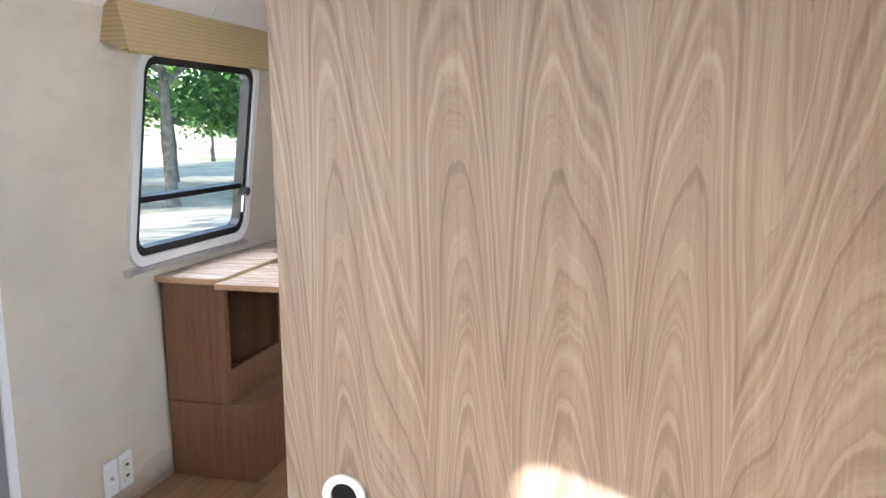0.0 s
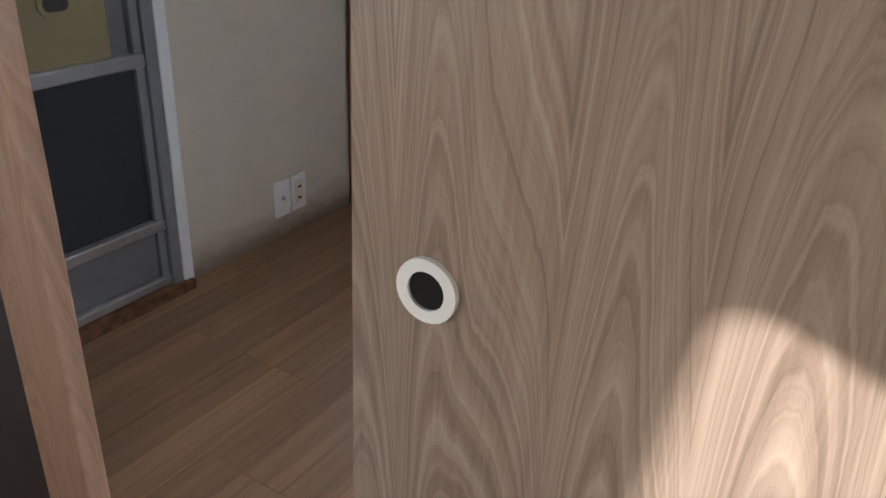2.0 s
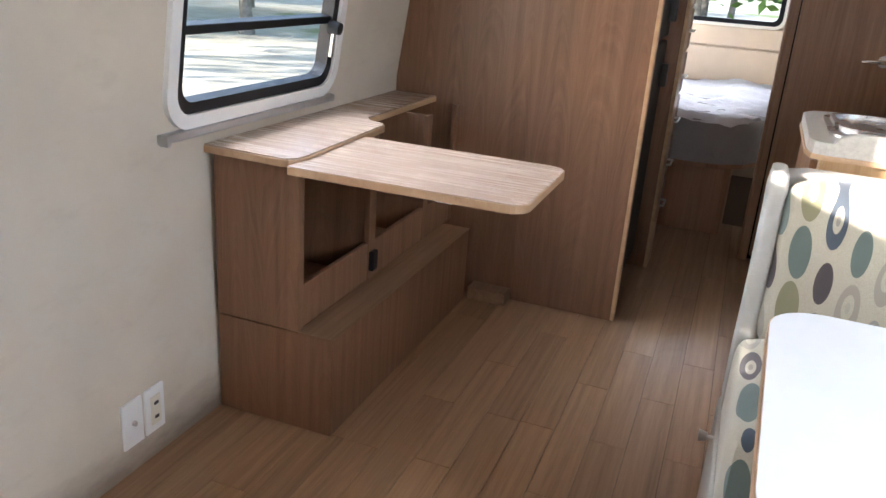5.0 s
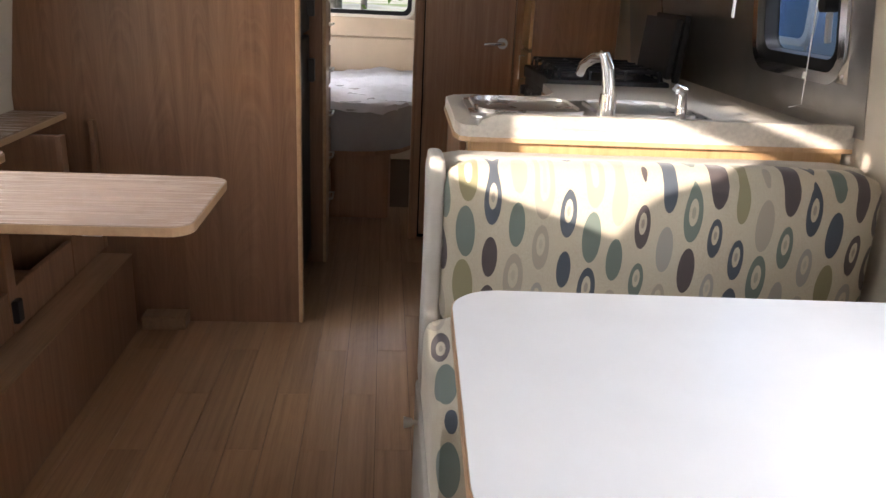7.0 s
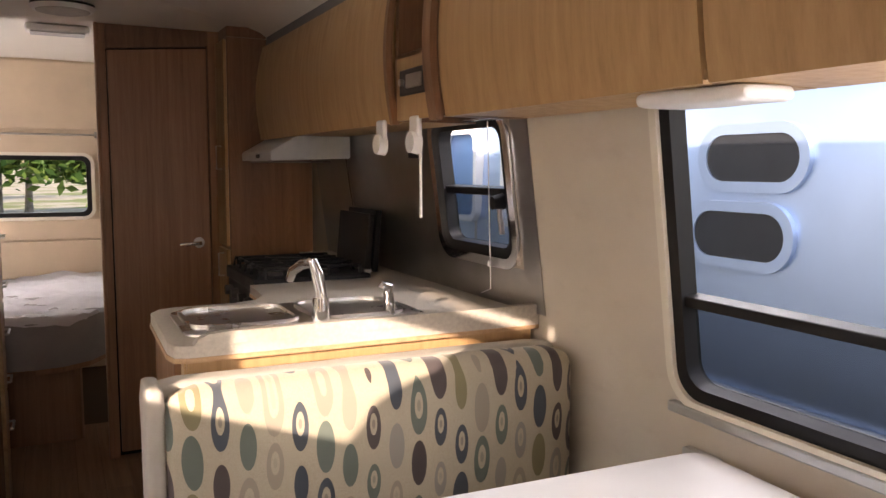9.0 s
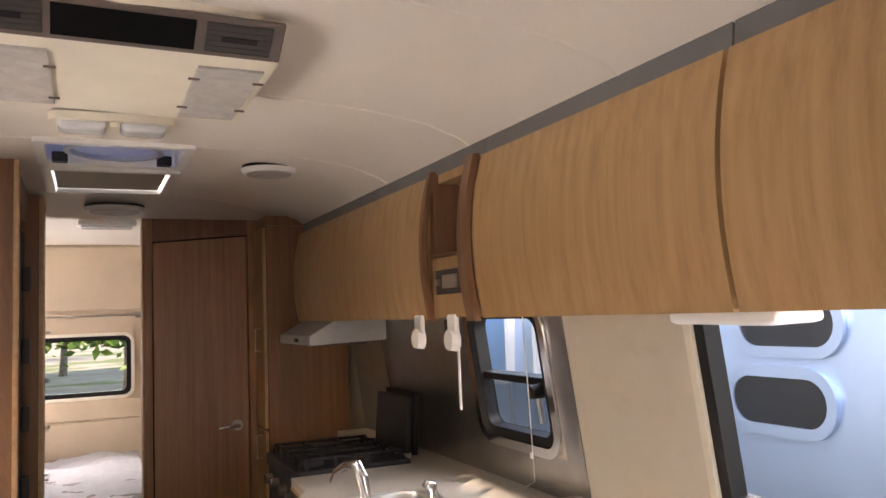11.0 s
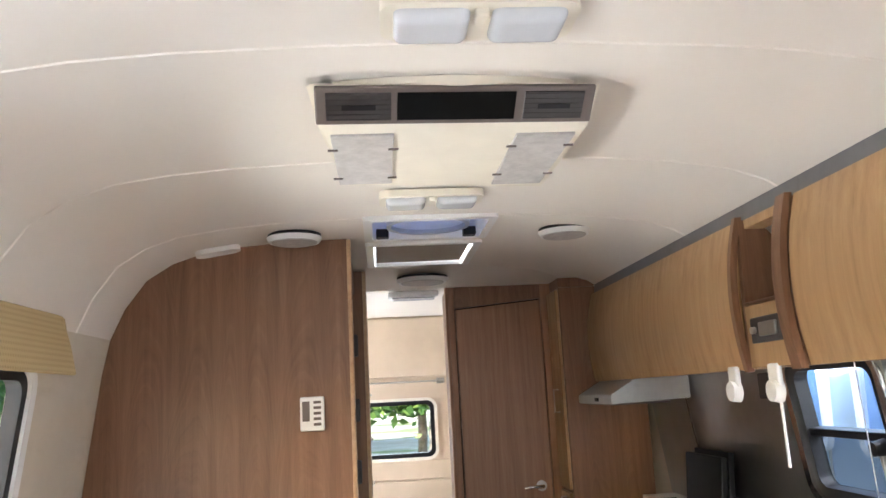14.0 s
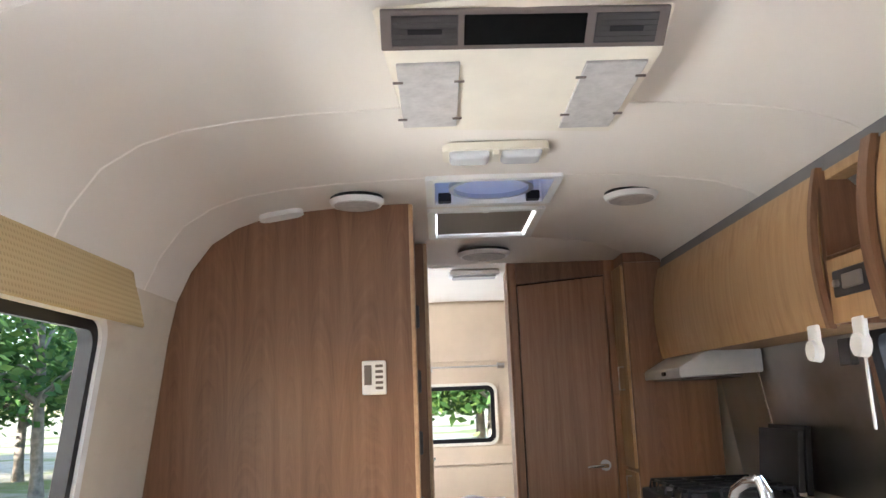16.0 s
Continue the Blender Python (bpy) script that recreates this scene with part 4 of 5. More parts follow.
part("base", cyl((0.772, 0.345, 0.91), (0.772, 0.345, 0.945), 0.017, 0.014), CHROME, spray, "", True)
part("head", tube([(0.772, 0.345, 0.94), (0.768, 0.345, 0.968), (0.766, 0.34, 0.985), (0.75, 0.335, 0.99), (0.742, 0.333, 0.982)], [0.014, 0.014, 0.014, 0.012, 0.009], 12), CHROME, spray, "", True)
stove = thing("stove", "black gas cooktop and oven front in the galley", "stove")
part("body", box(0.585, 0.985, 1.03, 1.47, 0.1, 0.88, 0.004), BLACK, stove)
part("cooktop", box(0.578, 0.985, 1.025, 1.475, 0.88, 0.925, 0.006), BLACK, stove)
for x in (0.66, 0.86):
    for y in (1.13, 1.36):
        part("burner", cyl((x, y, 0.92), (x, y, 0.938), 0.045, 0.04), PLASTIC_DARK, stove)
for x in (0.62, 0.72, 0.84, 0.95):
    part("grate_bar", tube([(x, 1.04, 0.92), (x, 1.045, 0.95), (x, 1.455, 0.95), (x, 1.46, 0.92)], 0.006, 8), BLACK, stove)
for y in (1.06, 1.16, 1.25, 1.34, 1.44):
    part("grate_bar", tube([(0.6, y, 0.92), (0.605, y, 0.953), (0.96, y, 0.953), (0.97, y, 0.92)], 0.006, 8), BLACK, stove)
for y in (1.09, 1.19, 1.31, 1.41):
    part("knob", cyl((0.585, y, 0.84), (0.56, y, 0.84), 0.02, 0.017), PLASTIC_DARK, stove)
lid = thing("folding_cover", "black folding stove cover leaning upright against the wall", "cover")
part("panel", moved(box(-0.011, 0.011, -0.16, 0.16, 0.0, 0.2, 0.004), Matrix.Translation((1.005, 1.27, 0.925)) @ pose(0, 0, 0, 0, 5, 0)), BLACK, lid)
part("panel", moved(box(-0.011, 0.011, -0.15, 0.15, 0.0, 0.225, 0.004), Matrix.Translation((1.05, 1.3, 0.911)) @ pose(0, 0, 0, 0, 4, 0)), BLACK, lid)
part("hinge", box(0.99, 1.02, 1.11, 1.14, 0.911, 0.93, 0.003), NICKEL, lid)
splash = thing("backsplash", "brushed stainless backsplash sheet round the galley window", "backsplash", "structure")
bm = bmesh.new()
for y0, y1, z0, z1 in ((0.165, 0.245, 0.911, 1.425), (0.72, 1.945, 0.911, 1.425), (0.245, 0.72, 0.911, 1.022)):
    q = [bm.verts.new((half_x(z) - d, y, z)) for y in (y0, y1) for z in (z0, z1) for d in (0.004, 0.002)]
    for f in ((0, 2, 6, 4), (1, 3, 7, 5), (0, 1, 3, 2), (4, 5, 7, 6), (0, 1, 5, 4), (2, 3, 7, 6)):
        bm.faces.new([q[k] for k in f])
part("sheet", bm, STAINLESS, splash)
HOOD_GREY = plain("grey_enamel", (0.42, 0.43, 0.44), 0.4, 0.3)
hood = thing("range_hood", "grey steel range hood with a slanted side and black switch", "range hood")
bm = moved(plate([(0.745, 1.315), (0.745, 1.35), (0.85, 1.41), (1.06, 1.41), (1.06, 1.325)], -1.945, -1.44), pose(0, 0, 0, 90))
bmesh.ops.bevel(bm, geom=bm.edges[:], offset=0.003, segments=2, affect="EDGES")
part("body", bm, HOOD_GREY, hood)
part("switch", box(0.738, 0.747, 1.62, 1.66, 1.325, 1.34, 0.002), BLACK, hood)
part("grille", box(0.77, 1.0, 1.5, 1.9, 1.309, 1.316, 0.002), PLASTIC_TAUPE, hood)


# overhead cabinets on the right: bowed doors, a niche between
def bowed_door(y0, y1, face=0.845, z0=1.407, z1=1.803):
    bm = bmesh.new()
    n = 12
    rows = []
    for y in (y0, y1):
        front = []
        for i in range(n + 1):
            s = i / n
            front.append((face - 0.045 * math.sin(math.pi * (0.12 + 0.62 * s)) + 0.03 * s * s, z0 + (z1 - z0) * s))
        back = [(x + 0.018, z) for x, z in front[::-1]]
        rows.append([bm.verts.new((x, y, z)) for x, z in front + back])
    m = len(rows[0])
    for k in range(m):
        bm.faces.new((rows[0][k], rows[0][(k + 1) % m], rows[1][(k + 1) % m], rows[1][k]))
    for i in range(n):
        for r in rows:
            bm.faces.new((r[i], r[i + 1], r[m - 2 - i], r[m - 1 - i]))
    return bm


for k, (y0, y1) in enumerate(((0.43, 1.945), (-0.667, 0.142), (-1.5, -0.672))):
    ov = thing("overhead_cabinet", ("long honey wood overhead cabinet above the range hood", "honey wood overhead cabinet with a bowed door above the dinette", "honey wood overhead cabinet beside the front partition")[k], "cabinet", group="overhead cabinets")
    part("door", bowed_door(y0 + 0.003, y1 - 0.003), WOOD_LIGHT, ov, "", True)
    part("bottom", box(0.83, 1.06, y0, y1, 1.411, 1.427, 0.002), WOOD_LIGHT, ov)
    part("top", box(0.85, 0.9, y0, y1, 1.775, 1.79, 0.002), WOOD_MID, ov)
    # shade of the gap above the doors, put in as a grey strip
    part("gap_shade_strip", moved(plate([(0.853, 1.79), (0.872, 1.79), (0.876, 1.842), (0.861, 1.848)], -y1, -y0), pose(0, 0, 0, 90)), GREY_PANEL, ov, "grey strip standing in for the shaded gap between door and ceiling")
    for y in (y0 + 0.002, y1 - 0.018):
        part("side", moved(plate([(0.84, 1.412), (1.055, 1.412), (0.98, 1.7), (0.89, 1.79), (0.85, 1.79)], -(y + 0.016), -y), pose(0, 0, 0, 90)), WOOD_MID, ov)
niche = thing("niche_cabinet", "open wooden niche between the overhead cabinets with a lock panel", "cabinet")
for y0, y1 in ((0.145, 0.188), (0.408, 0.428)):
    part("side", bowed_door(y0, y1, 0.826, 1.4, 1.808), WOOD_MID, niche, "", True)
    part("side_board", moved(plate([(0.82, 1.41), (1.055, 1.41), (0.98, 1.7), (0.88, 1.8), (0.83, 1.8)], -y1, -y0), pose(0, 0, 0, 90)), WOOD_MID, niche)
part("lower_panel", box(0.82, 0.835, 0.188, 0.408, 1.41, 1.575, 0.002), WOOD_LIGHT, niche)
part("shelf", box(0.82, 1.03, 0.188, 0.408, 1.565, 1.578, 0.002), WOOD_MID, niche)
part("back", box(0.95, 0.965, 0.188, 0.408, 1.58, 1.76, 0.002), WOOD_MID, niche)
part("top_rail", box(0.845, 0.9, 0.188, 0.408, 1.775, 1.8, 0.002), WOOD_LIGHT, niche)
# the same grey strip for the gap's shade, above the niche
part("gap_shade_strip", moved(plate([(0.853, 1.79), (0.872, 1.79), (0.876, 1.842), (0.861, 1.848)], -0.429, -0.143), pose(0, 0, 0, 90)), GREY_PANEL, niche)
lk = part("lock_plate", box(0.812, 0.821, 0.215, 0.375, 1.47, 1.535, 0.004), PLASTIC_DARK, niche, "dark metal lock plate")
part("lock_lever", box(0.805, 0.813, 0.235, 0.32, 1.485, 1.52, 0.003), NICKEL, lk)
part("lock_stud", cyl((0.812, 0.35, 1.502), (0.802, 0.35, 1.502), 0.009), NICKEL, lk)

# paper towel arms, blind wand, cords and a small plug under the niche
for y in (0.52, 0.295):
    arm = thing("towel_holder_arm", "white plastic paper towel arm under the cabinet", "towel holder", group="towel holder arms")
    part("strap", box(0.815, 0.829, y - 0.026, y + 0.026, 1.35, 1.418, 0.006, 3), PLASTIC_WHITE, arm)
    part("disc", cyl((0.829, y, 1.352), (0.806, y, 1.352), 0.03, 0.026, 24), PLASTIC_WHITE, arm, "", True)
wand = thing("blind_wand", "thin white plastic blind wand hanging by the galley window", "wand")
part("rod", cyl((0.9, 0.435, 1.42), (0.902, 0.435, 1.155), 0.004), PLASTIC_WHITE, wand)
cord = thing("pull_string", "thin white blind cord hanging beside the window", "cord")
part("line", tube([(1.03, 0.3, 1.41), (1.035, 0.295, 1.2), (1.04, 0.29, 0.97), (1.0, 0.27, 0.965)], 0.0015, 6), PLASTIC_WHITE, cord)
part("bead", cyl((1.036, 0.294, 1.03), (1.037, 0.294, 1.045), 0.005), PLASTIC_WHITE, cord)
blind = thing("rolled_blind", "bright metal rolled blind box over the galley window", "blind")
part("box", box(1.005, 1.055, 0.25, 0.73, 1.412, 1.44, 0.006), CHROME, blind)
pw = thing("wall_plug", "small black plug box on the backsplash", "plug")
part("case", box(1.05, 1.075, 0.79, 0.86, 1.32, 1.4, 0.005), PLASTIC_DARK, pw)
cable = thing("hood_cable", "grey cable running down the backsplash from the hood", "cable")
part("line", tube([(1.06, 1.5, 1.34), (1.08, 1.5, 1.2), (1.11, 1.48, 1.0), (1.11, 1.48, 0.935)], 0.003, 8), PLASTIC_TAUPE, cable)
dl = thing("under_cabinet_lamp", "white oval lamp under the overhead cabinet", "lamp")
part("body", moved(pillow(-0.055, 0.055, -0.115, 0.115, 1.386, 1.412, 0.012), Matrix.Translation((0.93, -0.578, 0))), PLASTIC_WHITE, dl, "", True)

# thermostat
th = thing("thermostat", "white wall thermostat with grey screen and buttons on the partition", "thermostat")
part("case", box(-0.405, -0.325, 1.116, 1.136, 1.288, 1.4, 0.006, 3), PLASTIC_WHITE, th)
part("screen", box(-0.397, -0.373, 1.113, 1.117, 1.32, 1.385, 0.001), PLASTIC_TAUPE, th)
for k in range(5):
    part("button", box(-0.36, -0.335, 1.1125, 1.117, 1.305 + 0.018 * k, 1.314 + 0.018 * k, 0.001), PLASTIC_TAUPE, th)

# ---- ceiling fittings ----
ac = thing("air_conditioner", "cream ceiling air conditioner with taupe vents and grey grilles", "air conditioner")
bm = bmesh.new()
b0 = [bm.verts.new(q) for q in ((-0.245, -0.265, 1.926), (0.285, -0.25, 1.926), (0.305, 0.27, 1.939), (-0.22, 0.23, 1.939))]
b1 = [bm.verts.new(q) for q in ((-0.228, -0.185, 1.868), (0.276, -0.17, 1.868), (0.274, 0.255, 1.868), (-0.199, 0.195, 1.868))]
bm.faces.new(b1)
for k in range(4):
    bm.faces.new((b0[k], b0[(k + 1) % 4], b1[(k + 1) % 4], b1[k]))
bmesh.ops.bevel(bm, geom=[e for e in bm.edges if not e.is_boundary], offset=0.006, segments=2, affect="EDGES")
part("housing", bm, PLASTIC_CREAM, ac, "", True)
part("neck", moved(plate([(-0.2, -0.24), (-0.1, -0.256), (0.02, -0.262), (0.14, -0.25), (0.24, -0.23), (0.24, 0.2), (-0.2, 0.2)], 1.92, 1.9405), Matrix.Identity(4)), PLASTIC_CREAM, ac)
fm = Matrix.Translation((0.021, -0.2265, 1.9025)) @ pose(0, 0, 0, 0, 0, 1.7) @ pose(0, 0, 0, 142, 0, 0)
part("vent_face", moved(box(-0.253, 0.253, -0.038, 0.038, 0.002, 0.012, 0.003), fm), PLASTIC_TAUPE, ac, "taupe vent face")
# flat plates, no recess: the openings' darkness is in the plate colour
for cx, w, mt in ((-0.176, 0.116, PLASTIC_DARK), (0.178, 0.11, PLASTIC_DARK), (0.0, 0.214, VOID)):
    v = part("vent", moved(box(cx - w / 2, cx + w / 2, -0.028, 0.028, 0.0105, 0.0145, 0.001), fm), mt, ac, "dark plate standing in for a vent opening")
    if w < 0.15:
        part("mark", moved(box(cx - 0.03, cx + 0.03, -0.005, 0.005, 0.0162, 0.0172, 0), fm), BLACK, v)
        for j in range(6):
            part("slat", moved(box(cx - w / 2, cx + w / 2, -0.026 + j * 0.01, -0.025 + j * 0.01, 0.0145, 0.0155, 0), fm), PLASTIC_DARK, v)
GRILLE = plain("grille_grey", (0.5, 0.48, 0.46), 0.6, vary=0.1, scale=40)
for x0, x1, y0, y1 in ((-0.21, -0.092, -0.165, 0.165), (0.142, 0.257, -0.15, 0.2)):
    g = part("filter_grille", box(x0, x1, y0, y1, 1.862, 1.8685, 0.002), GRILLE, ac, "grey perforated filter grille")
    for y in (-0.09, 0.11):
        for x in (x0, x1):
            part("clip", box(x - 0.01, x + 0.01, y - 0.003, y + 0.003, 1.859, 1.8625, 0.0005), PLASTIC_TAUPE, g)


def twin_lamp(m):
    lamp = thing("ceiling_lamp", "cream twin ceiling lamp with two frosted lenses, switched off", "lamp", group="twin ceiling lamps", m=m)
    part("base", plate(round_outline(0.29, 0.12, 0.03), -0.02, 0.0), PLASTIC_CREAM, lamp, "", True)
    for s in (-1, 1):
        bm = moved(pillow(-0.056, 0.056, -0.045, 0.045, -0.038, -0.01, 0.015), Matrix.Translation((s * 0.071, 0, 0)))
        part("lens", bm, LENS, lamp, "frosted lens", True)
    part("switch", box(-0.01, 0.01, -0.045, -0.015, -0.032, -0.018, 0.003), PLASTIC_CREAM, lamp)
    return lamp


la = twin_lamp(pose(0.03, -0.503, 1.938))
copy_thing(la, pose(0.025, 0.56, 1.938))

for x, y, rr in ((-0.403, 1.02, 0.092), (0.52, 1.06, 0.092), (0.07, 1.95, 0.12)):
    sp = thing("ceiling_speaker", "round white ceiling speaker standing slightly proud", "speaker", group="ceiling speakers")
    zc = 1.93 if abs(x) > 0.3 else 1.912
    part("gasket", cyl((x, y, zc + 0.002), (x, y, zc - 0.012), rr * 0.96, rr * 0.96, 32), BLACK, sp)
    part("rim", cyl((x, y, zc - 0.009), (x, y, zc - 0.024), rr, rr * 0.9, 32), PLASTIC_WHITE, sp, "", True)
    part("grille", cyl((x, y, zc - 0.0235), (x, y, zc - 0.027), rr * 0.82, rr * 0.8, 32), GRILLE, sp)
sm = thing("smoke_detector", "small oval white detector on the ceiling", "detector")
part("body", moved(plate(round_outline(0.15, 0.07, 0.034), -0.018, 0.004, 0.006), Matrix.Translation((-0.67, 1.1, 1.91)) @ pose(0, 0, 0, 0, -9, 0)), PLASTIC_WHITE, sm, "", True)

fan = thing("roof_vent", "white-framed roof vent with a blue-lit smoked dome and black arms", "vent")
part("frame", moved(ring(round_outline(0.43, 0.34, 0.012), round_outline(0.375, 0.285, 0.01), 1.928, 1.944), Matrix.Translation((0.0425, 0.995, 0))), PLASTIC_WHITE, fan)
part("collar", moved(ring(round_outline(0.384, 0.289, 0.01), round_outline(0.372, 0.278, 0.01), 1.94, 2.03), Matrix.Translation((0.0425, 0.995, 0))), PLASTIC_WHITE, fan)
dm = part("dome", moved(pillow(-0.2, 0.2, -0.155, 0.155, 2.03, 2.045, 0.006, 0.04), Matrix.Translation((0.0425, 0.995, 0))), DOME, fan, "smoked plastic dome", True)
part("ring", moved(ring(round_outline(0.28, 0.26, 0.13, 10), round_outline(0.25, 0.23, 0.115, 10), 1.94, 1.955), Matrix.Translation((0.0425, 0.995, 0))), ALU, fan, "", True)
for x in (-0.11, 0.19):
    part("arm", box(x - 0.022, x + 0.022, 1.06, 1.1, 1.922, 1.952, 0.004), BLACK, fan)
hatch = thing("skylight", "ceiling hatch with a brown shade and daylight leaking round it", "skylight")
hm = Matrix.Translation((0.0425, 1.495, 0))
part("frame", moved(ring(round_outline(0.43, 0.5, 0.012), round_outline(0.372, 0.44, 0.01), 1.93, 1.944), hm), PLASTIC_WHITE, hatch)
part("collar", moved(ring(round_outline(0.384, 0.449, 0.01), round_outline(0.372, 0.438, 0.01), 1.94, 2.05), hm), PLASTIC_WHITE, hatch)
part("shade", moved(box(-0.178, 0.178, -0.208, 0.215, 1.945, 1.949, 0.001), hm), HATCH_SHADE, hatch, "brown pleated shade")
part("shade_pull", moved(box(-0.012, 0.012, -0.2, -0.185, 1.935, 1.947, 0.002), hm), PLASTIC_WHITE, hatch)
hp = part("pane", moved(box(-0.2, 0.2, -0.235, 0.235, 2.05, 2.055, 0), hm), GLASS, hatch)
hp.visible_shadow = False

# ---- bedroom ----
bed = thing("bed", "unmade bed with rumpled white sheet on a wooden base", "bed")
bed_out = [(-0.95, 2.47), (-0.1, 2.42), (0.02, 2.44), (0.14, 2.52), (0.22, 2.66), (0.26, 2.85), (0.26, 3.9), (-0.95, 3.9)]
part("base", plate([(-0.95, 2.5), (0.06, 2.49), (0.085, 2.5), (0.095, 2.53), (0.1, 3.88), (-0.95, 3.88)], 0.002, 0.345), WOOD_RED, bed, "brown wooden bed base")
part("platform", plate([(x * 0.98, y + 0.01) for x, y in bed_out], 0.345, 0.37), WOOD_RED, bed)
part("skirt", plate(bed_out, 0.37, 0.585, 0.02), BEDSIDE, bed, "grey mattress side", True)
bm = bmesh.new()
n = 40
grid = {}
for i in range(n + 1):
    for j in range(n + 1):
        x, y = -0.95 + 1.21 * i / n, 2.42 + 1.47 * j / n
        corner = max(0.0, (x - 0.0) / 0.26)
        y = max(y, 2.42 + 0.4 * corner ** 2)
        z = 0.6 + 0.035 * noise.fractal(Vector((x * 5, y * 7, 0.3)), 1.0, 2.0, 4) + 0.05 * max(0, y - 3.5) - (0.03 if j == 0 else 0)
        grid[i, j] = bm.verts.new((x, y, z))
for i in range(n):
    for j in range(n):
        bm.faces.new((grid[i, j], grid[i + 1, j], grid[i + 1, j + 1], grid[i, j + 1]))
bmesh.ops.solidify(bm, geom=bm.faces[:], thickness=0.02)
part("sheet", bm, SHEET, bed, "rumpled white sheet", True)
rw = thing("rear_panelling", "beige padded panelling with a curtain rod on the rear wall", "panelling", "structure")
for z0, z1, d in ((0.6, 0.82, 0.012), (0.83, 0.955, 0.02), (1.52, 1.93, 0.014)):
    part("panel", box(-0.95, 0.55, REAR - d, REAR - 0.002, z0, z1, 0.006), BEDROOM_WALL, rw)
part("curtain_rod", cyl((-0.9, REAR - 0.05, 1.485), (0.27, REAR - 0.05, 1.485), 0.006), NICKEL, rw)
part("rod_end", cyl((0.25, REAR - 0.05, 1.485), (0.3, REAR - 0.05, 1.485), 0.02, 0.017), NICKEL, rw)
bl = thing("bedroom_lamp", "slim white lamp on the bedroom ceiling", "lamp")
part("body", box(-0.08, 0.19, 2.58, 2.7, 1.905, 1.938, 0.012, 3), PLASTIC_WHITE, bl)
part("lens", box(-0.06, 0.17, 2.59, 2.69, 1.897, 1.906, 0.004), LENS, bl)

# ---- outdoors ----
bm = bmesh.new()
N = 60
gv = {}
for i in range(N + 1):
    for j in range(N + 1):
        u, v = (i / N - 0.5) * 2, (j / N - 0.5) * 2
        x, y = math.copysign(abs(u) ** 3 * 900, u), math.copysign(abs(v) ** 3 * 900, v)
        gv[i, j] = bm.verts.new((x, y, -0.62 + (0.1 * noise.noise(Vector((x * 0.1, y * 0.1, 0))) if abs(x) + abs(y) > 8 else 0)))
for i in range(N):
    for j in range(N):
        bm.faces.new((gv[i, j], gv[i + 1, j], gv[i + 1, j + 1], gv[i, j + 1]))
solid("ground", bm, GROUND, "dry pale grass and dirt clearing in dappled sun", "ground", "structure", True)


def tree(rng, height, spread, leaves=2200):
    """A tree with a tapered trunk, limbs and a loose crown of single leaf sprays."""
    tr = thing("tree", "broad leafy green tree with a pale trunk", "tree", group="trees in the clearing")
    bmt = tube([(0, 0, -0.1), (0.05, 0.02, height * 0.2), (0.0, 0.08, height * 0.45), (0.12, 0.05, height * 0.8)], [0.2, 0.15, 0.11, 0.03], 10)
    tips = []
    for k in range(9):
        a, h = rng.uniform(0, 6.28), height * rng.uniform(0.33, 0.66)
        L = spread * rng.uniform(0.6, 1.0)
        p1 = Vector((math.cos(a) * L * 0.5, math.sin(a) * L * 0.5, h + L * 0.25))
        p2 = Vector((math.cos(a + 0.3) * L, math.sin(a + 0.3) * L, h + L * rng.uniform(0.1, 0.6)))
        join(bmt, tube([(0.02, 0.04, h * 0.9), p1, p2], [0.07, 0.045, 0.012], 6))
        tips += [p1, p2, (p1 + p2) / 2]
    tips.append(Vector((0, 0, height * 0.85)))
    part("trunk", bmt, BARK, tr, "", True)
    vs, fs = [], []
    for k in range(leaves):
        c = rng.choice(tips)
        q = c + Vector((rng.gauss(0, 1), rng.gauss(0, 1), rng.gauss(0, 0.75))) * spread * 0.24
        a = Vector((rng.uniform(-1, 1), rng.uniform(-1, 1), rng.uniform(-0.6, 0.6))).normalized() * rng.uniform(0.09, 0.2)
        b = a.cross(Vector((rng.uniform(-1, 1), rng.uniform(-1, 1), rng.uniform(-1, 1)))).normalized() * a.length * 0.5
        i = len(vs)
        vs += [q - a, q + b, q + a, q - b]
        fs.append((i, i + 1, i + 2, i + 3))
    me = bpy.data.meshes.new("crown")
    me.from_pydata(vs, [], fs)
    me.materials.append(LEAF)
    cr = new("crown", me)
    cr.parent = tr
    return tr


rng = random.Random(4)
kinds = [tree(rng, 6.5, 2.6), tree(rng, 5.2, 2.2), tree(rng, 7.4, 3.0)]
spots = []
for k in range(46):
    a = radians(rng.uniform(78, 178))
    d = rng.uniform(17, 46)
    spots.append((math.cos(a) * d, math.sin(a) * d))
spots += [(1.0, 22.5), (-1.6, 27), (-9.6, 17.5), (2.5, 23)]
for k, (x, y) in enumerate(spots):
    s = rng.uniform(0.8, 1.2)
    m = pose(x, y, -0.64, 0, 0, rng.uniform(0, 360))
    if k < 3:
        kinds[k].matrix_world = m
    else:
        copy_thing(kinds[k % 3], m)

# two unseen trees, added to keep direct sun out of the desk window
sun_blocker_tree = tree(rng, 6.6, 1.5, 6000)
sun_blocker_tree.matrix_world = pose(-9.1, -3.7, -0.64)
copy_thing(sun_blocker_tree, pose(-11.1, -5.2, -0.64, 0, 0, 70))

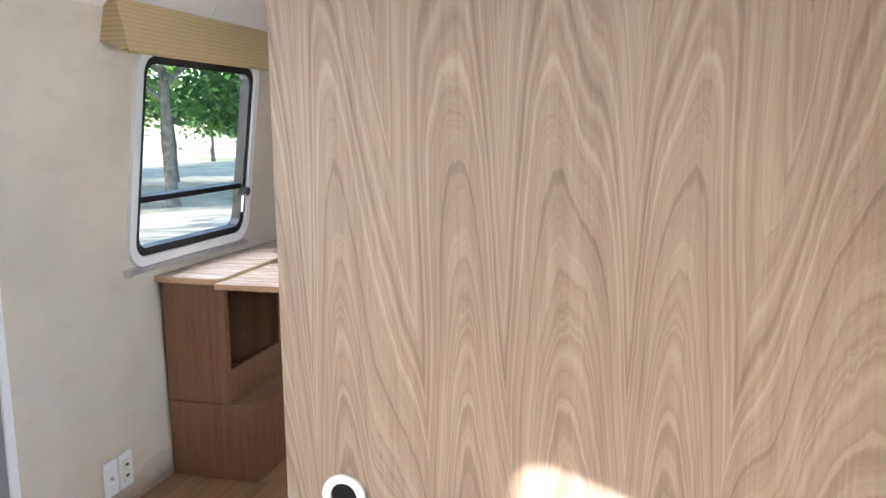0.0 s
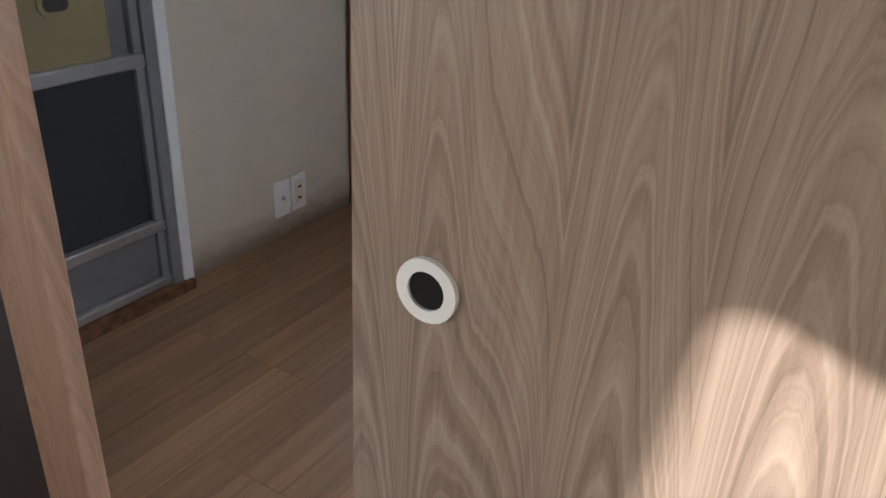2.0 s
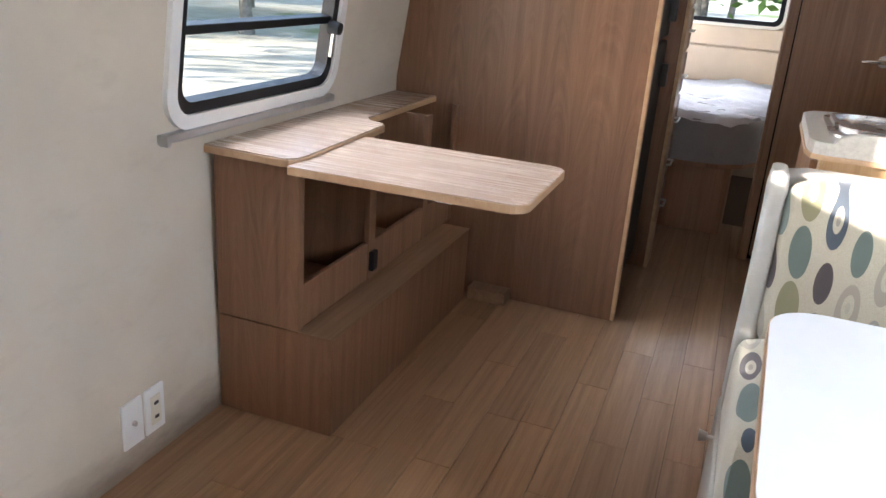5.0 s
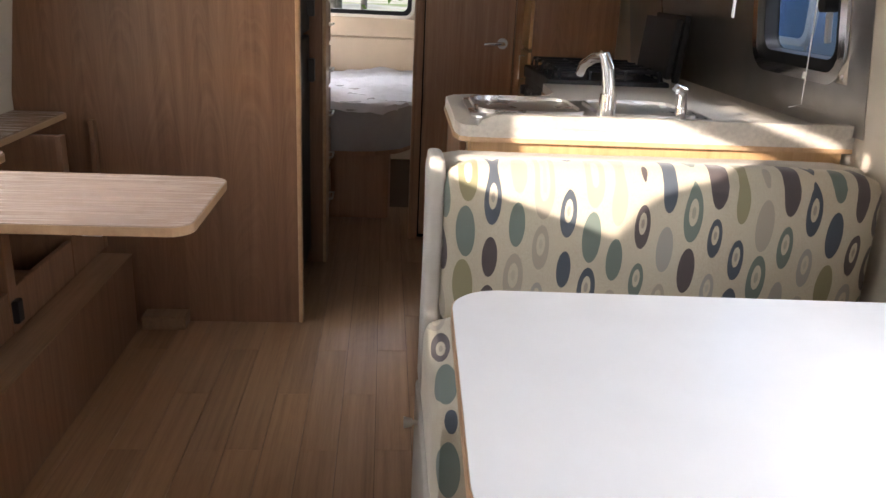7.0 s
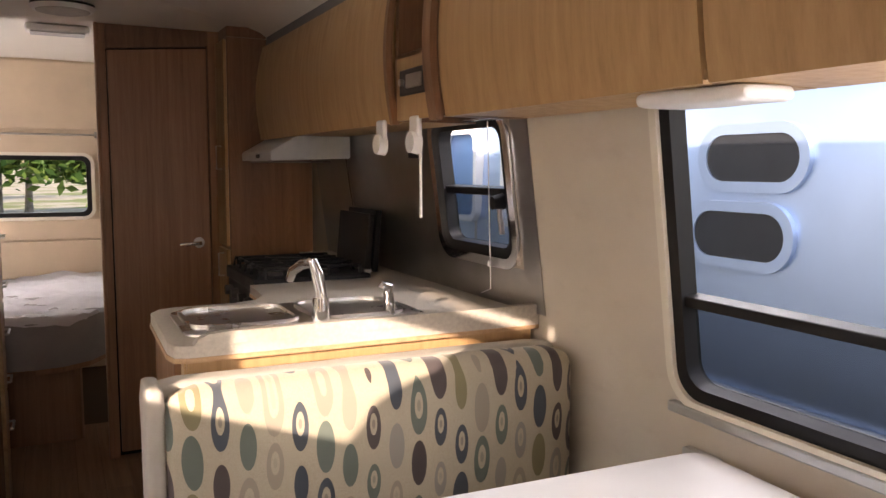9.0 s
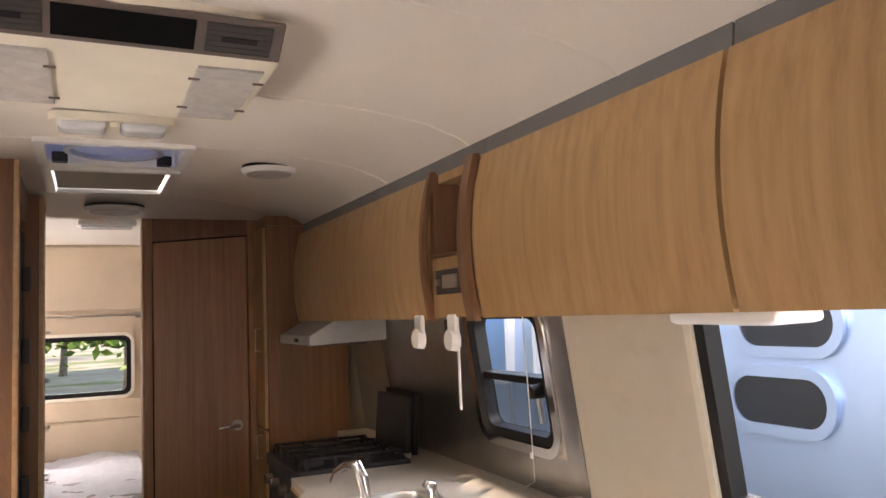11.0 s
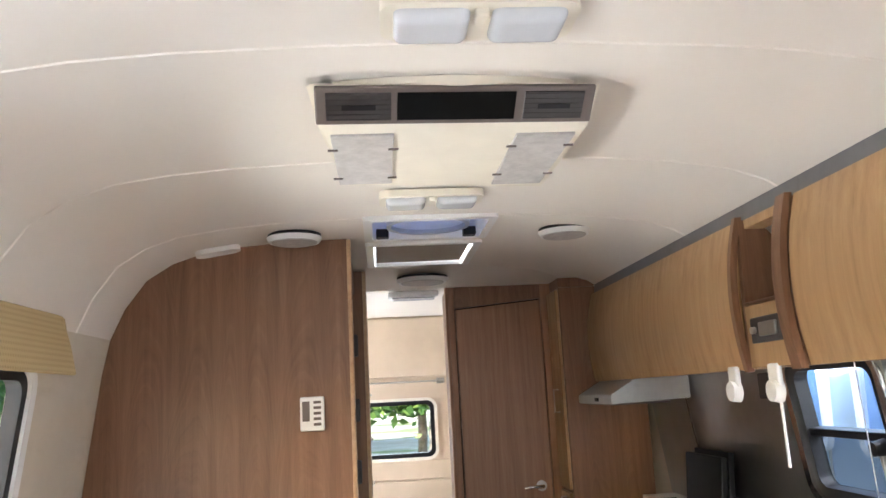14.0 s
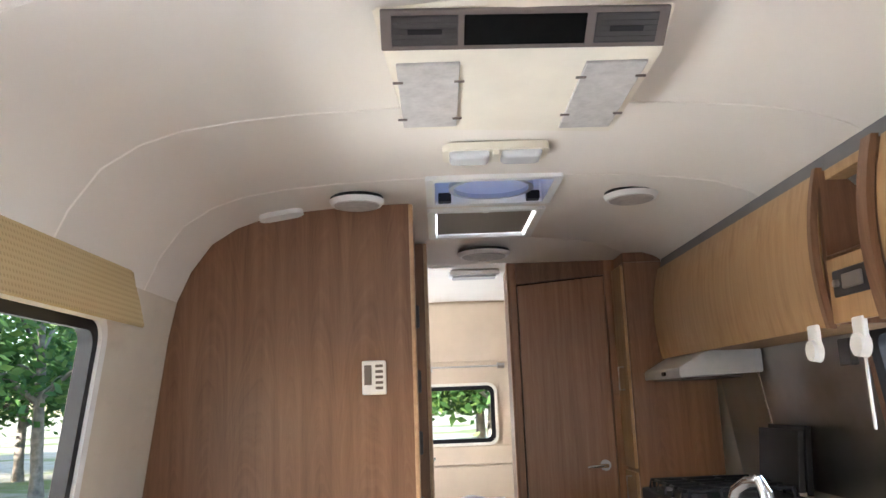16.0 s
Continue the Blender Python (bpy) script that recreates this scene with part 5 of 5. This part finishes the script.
nb = thing("neighbour_trailer", "polished silver travel trailer parked close alongside", "trailer")
prof = [(2.5, -0.2), (2.45, 0.1), (2.43, 0.9), (2.46, 1.5), (2.56, 1.95), (2.8, 2.3), (3.3, 2.5), (4.2, 2.5), (4.6, 2.2), (4.8, 1.4), (4.8, -0.2)]
bm = bmesh.new()
rows = [[bm.verts.new((x, y, z)) for x, z in prof] for y in (-1.0, 1.0, 3.0, 5.0, 7.0)]
for a, b in zip(rows, rows[1:]):
    for k in range(len(prof)):
        bm.faces.new((a[k], a[(k + 1) % len(prof)], b[(k + 1) % len(prof)], b[k]))
bm.faces.new(rows[0])
bm.faces.new(rows[-1][::-1])
part("shell", bm, TRAILER_SKIN, nb, "polished aluminium skin", True)
part("belly_band", box(2.405, 2.44, -1.0, 7.0, 0.3, 0.42, 0.01), ALU, nb)
for y in (1.55, 2.9):
    part("panel_seam", box(2.422, 2.45, y - 0.012, y + 0.012, 0.42, 1.5, 0.004), ALU, nb)
for y, z in ((0.71, 1.335), (0.75, 1.03)):
    om = Matrix.Translation((2.369 + 0.05 * z, y, z)) @ pose(0, 0, 0, 90, 0, -90)
    w = part("window", moved(ring(round_outline(0.54, 0.27, 0.13, 8), round_outline(0.455, 0.185, 0.09, 8), -0.02, 0.006), om), TRAILER_SKIN, nb, "oval bunk window in a bright rim", True)
    part("pane", moved(plate(round_outline(0.46, 0.19, 0.09, 8), -0.02, -0.002), om), DARK_GLASS, w)
for y in (2.3, 3.1):
    om = Matrix.Translation((2.425, y, 1.25)) @ pose(0, 0, 0, 90, 0, -90)
    w = part("window", moved(ring(round_outline(0.5, 0.6, 0.08), round_outline(0.42, 0.52, 0.06), -0.03, 0.03), om), PLASTIC_WHITE, nb, "white-rimmed trailer window", True)
    part("pane", moved(plate(round_outline(0.44, 0.54, 0.06), 0.0, 0.012), om), GLASS_TINT, w)

# ---- floor planks, last ----
pl_meshes = []
for L in (0.9, 0.6):
    bm = box(-0.0492, 0.0492, -L / 2 + 0.0008, L / 2 - 0.0008, -0.004, 0.0, 0.0)
    pl_meshes.append((L, finish("plank", bm, FLOOR_WOOD)))
floor_ob = bpy.data.objects["floor"]
prng = random.Random(11)
for c in range(23):
    x = -1.1 + 0.1 * c
    y = -4.2 + 0.02 - prng.uniform(0, 0.01)
    while y < 2.6:
        L, me = pl_meshes[prng.random() < 0.4]
        ob = new("plank", me)
        ob.parent = floor_ob
        ob.location = (x, y + L / 2, 0)
        y += L
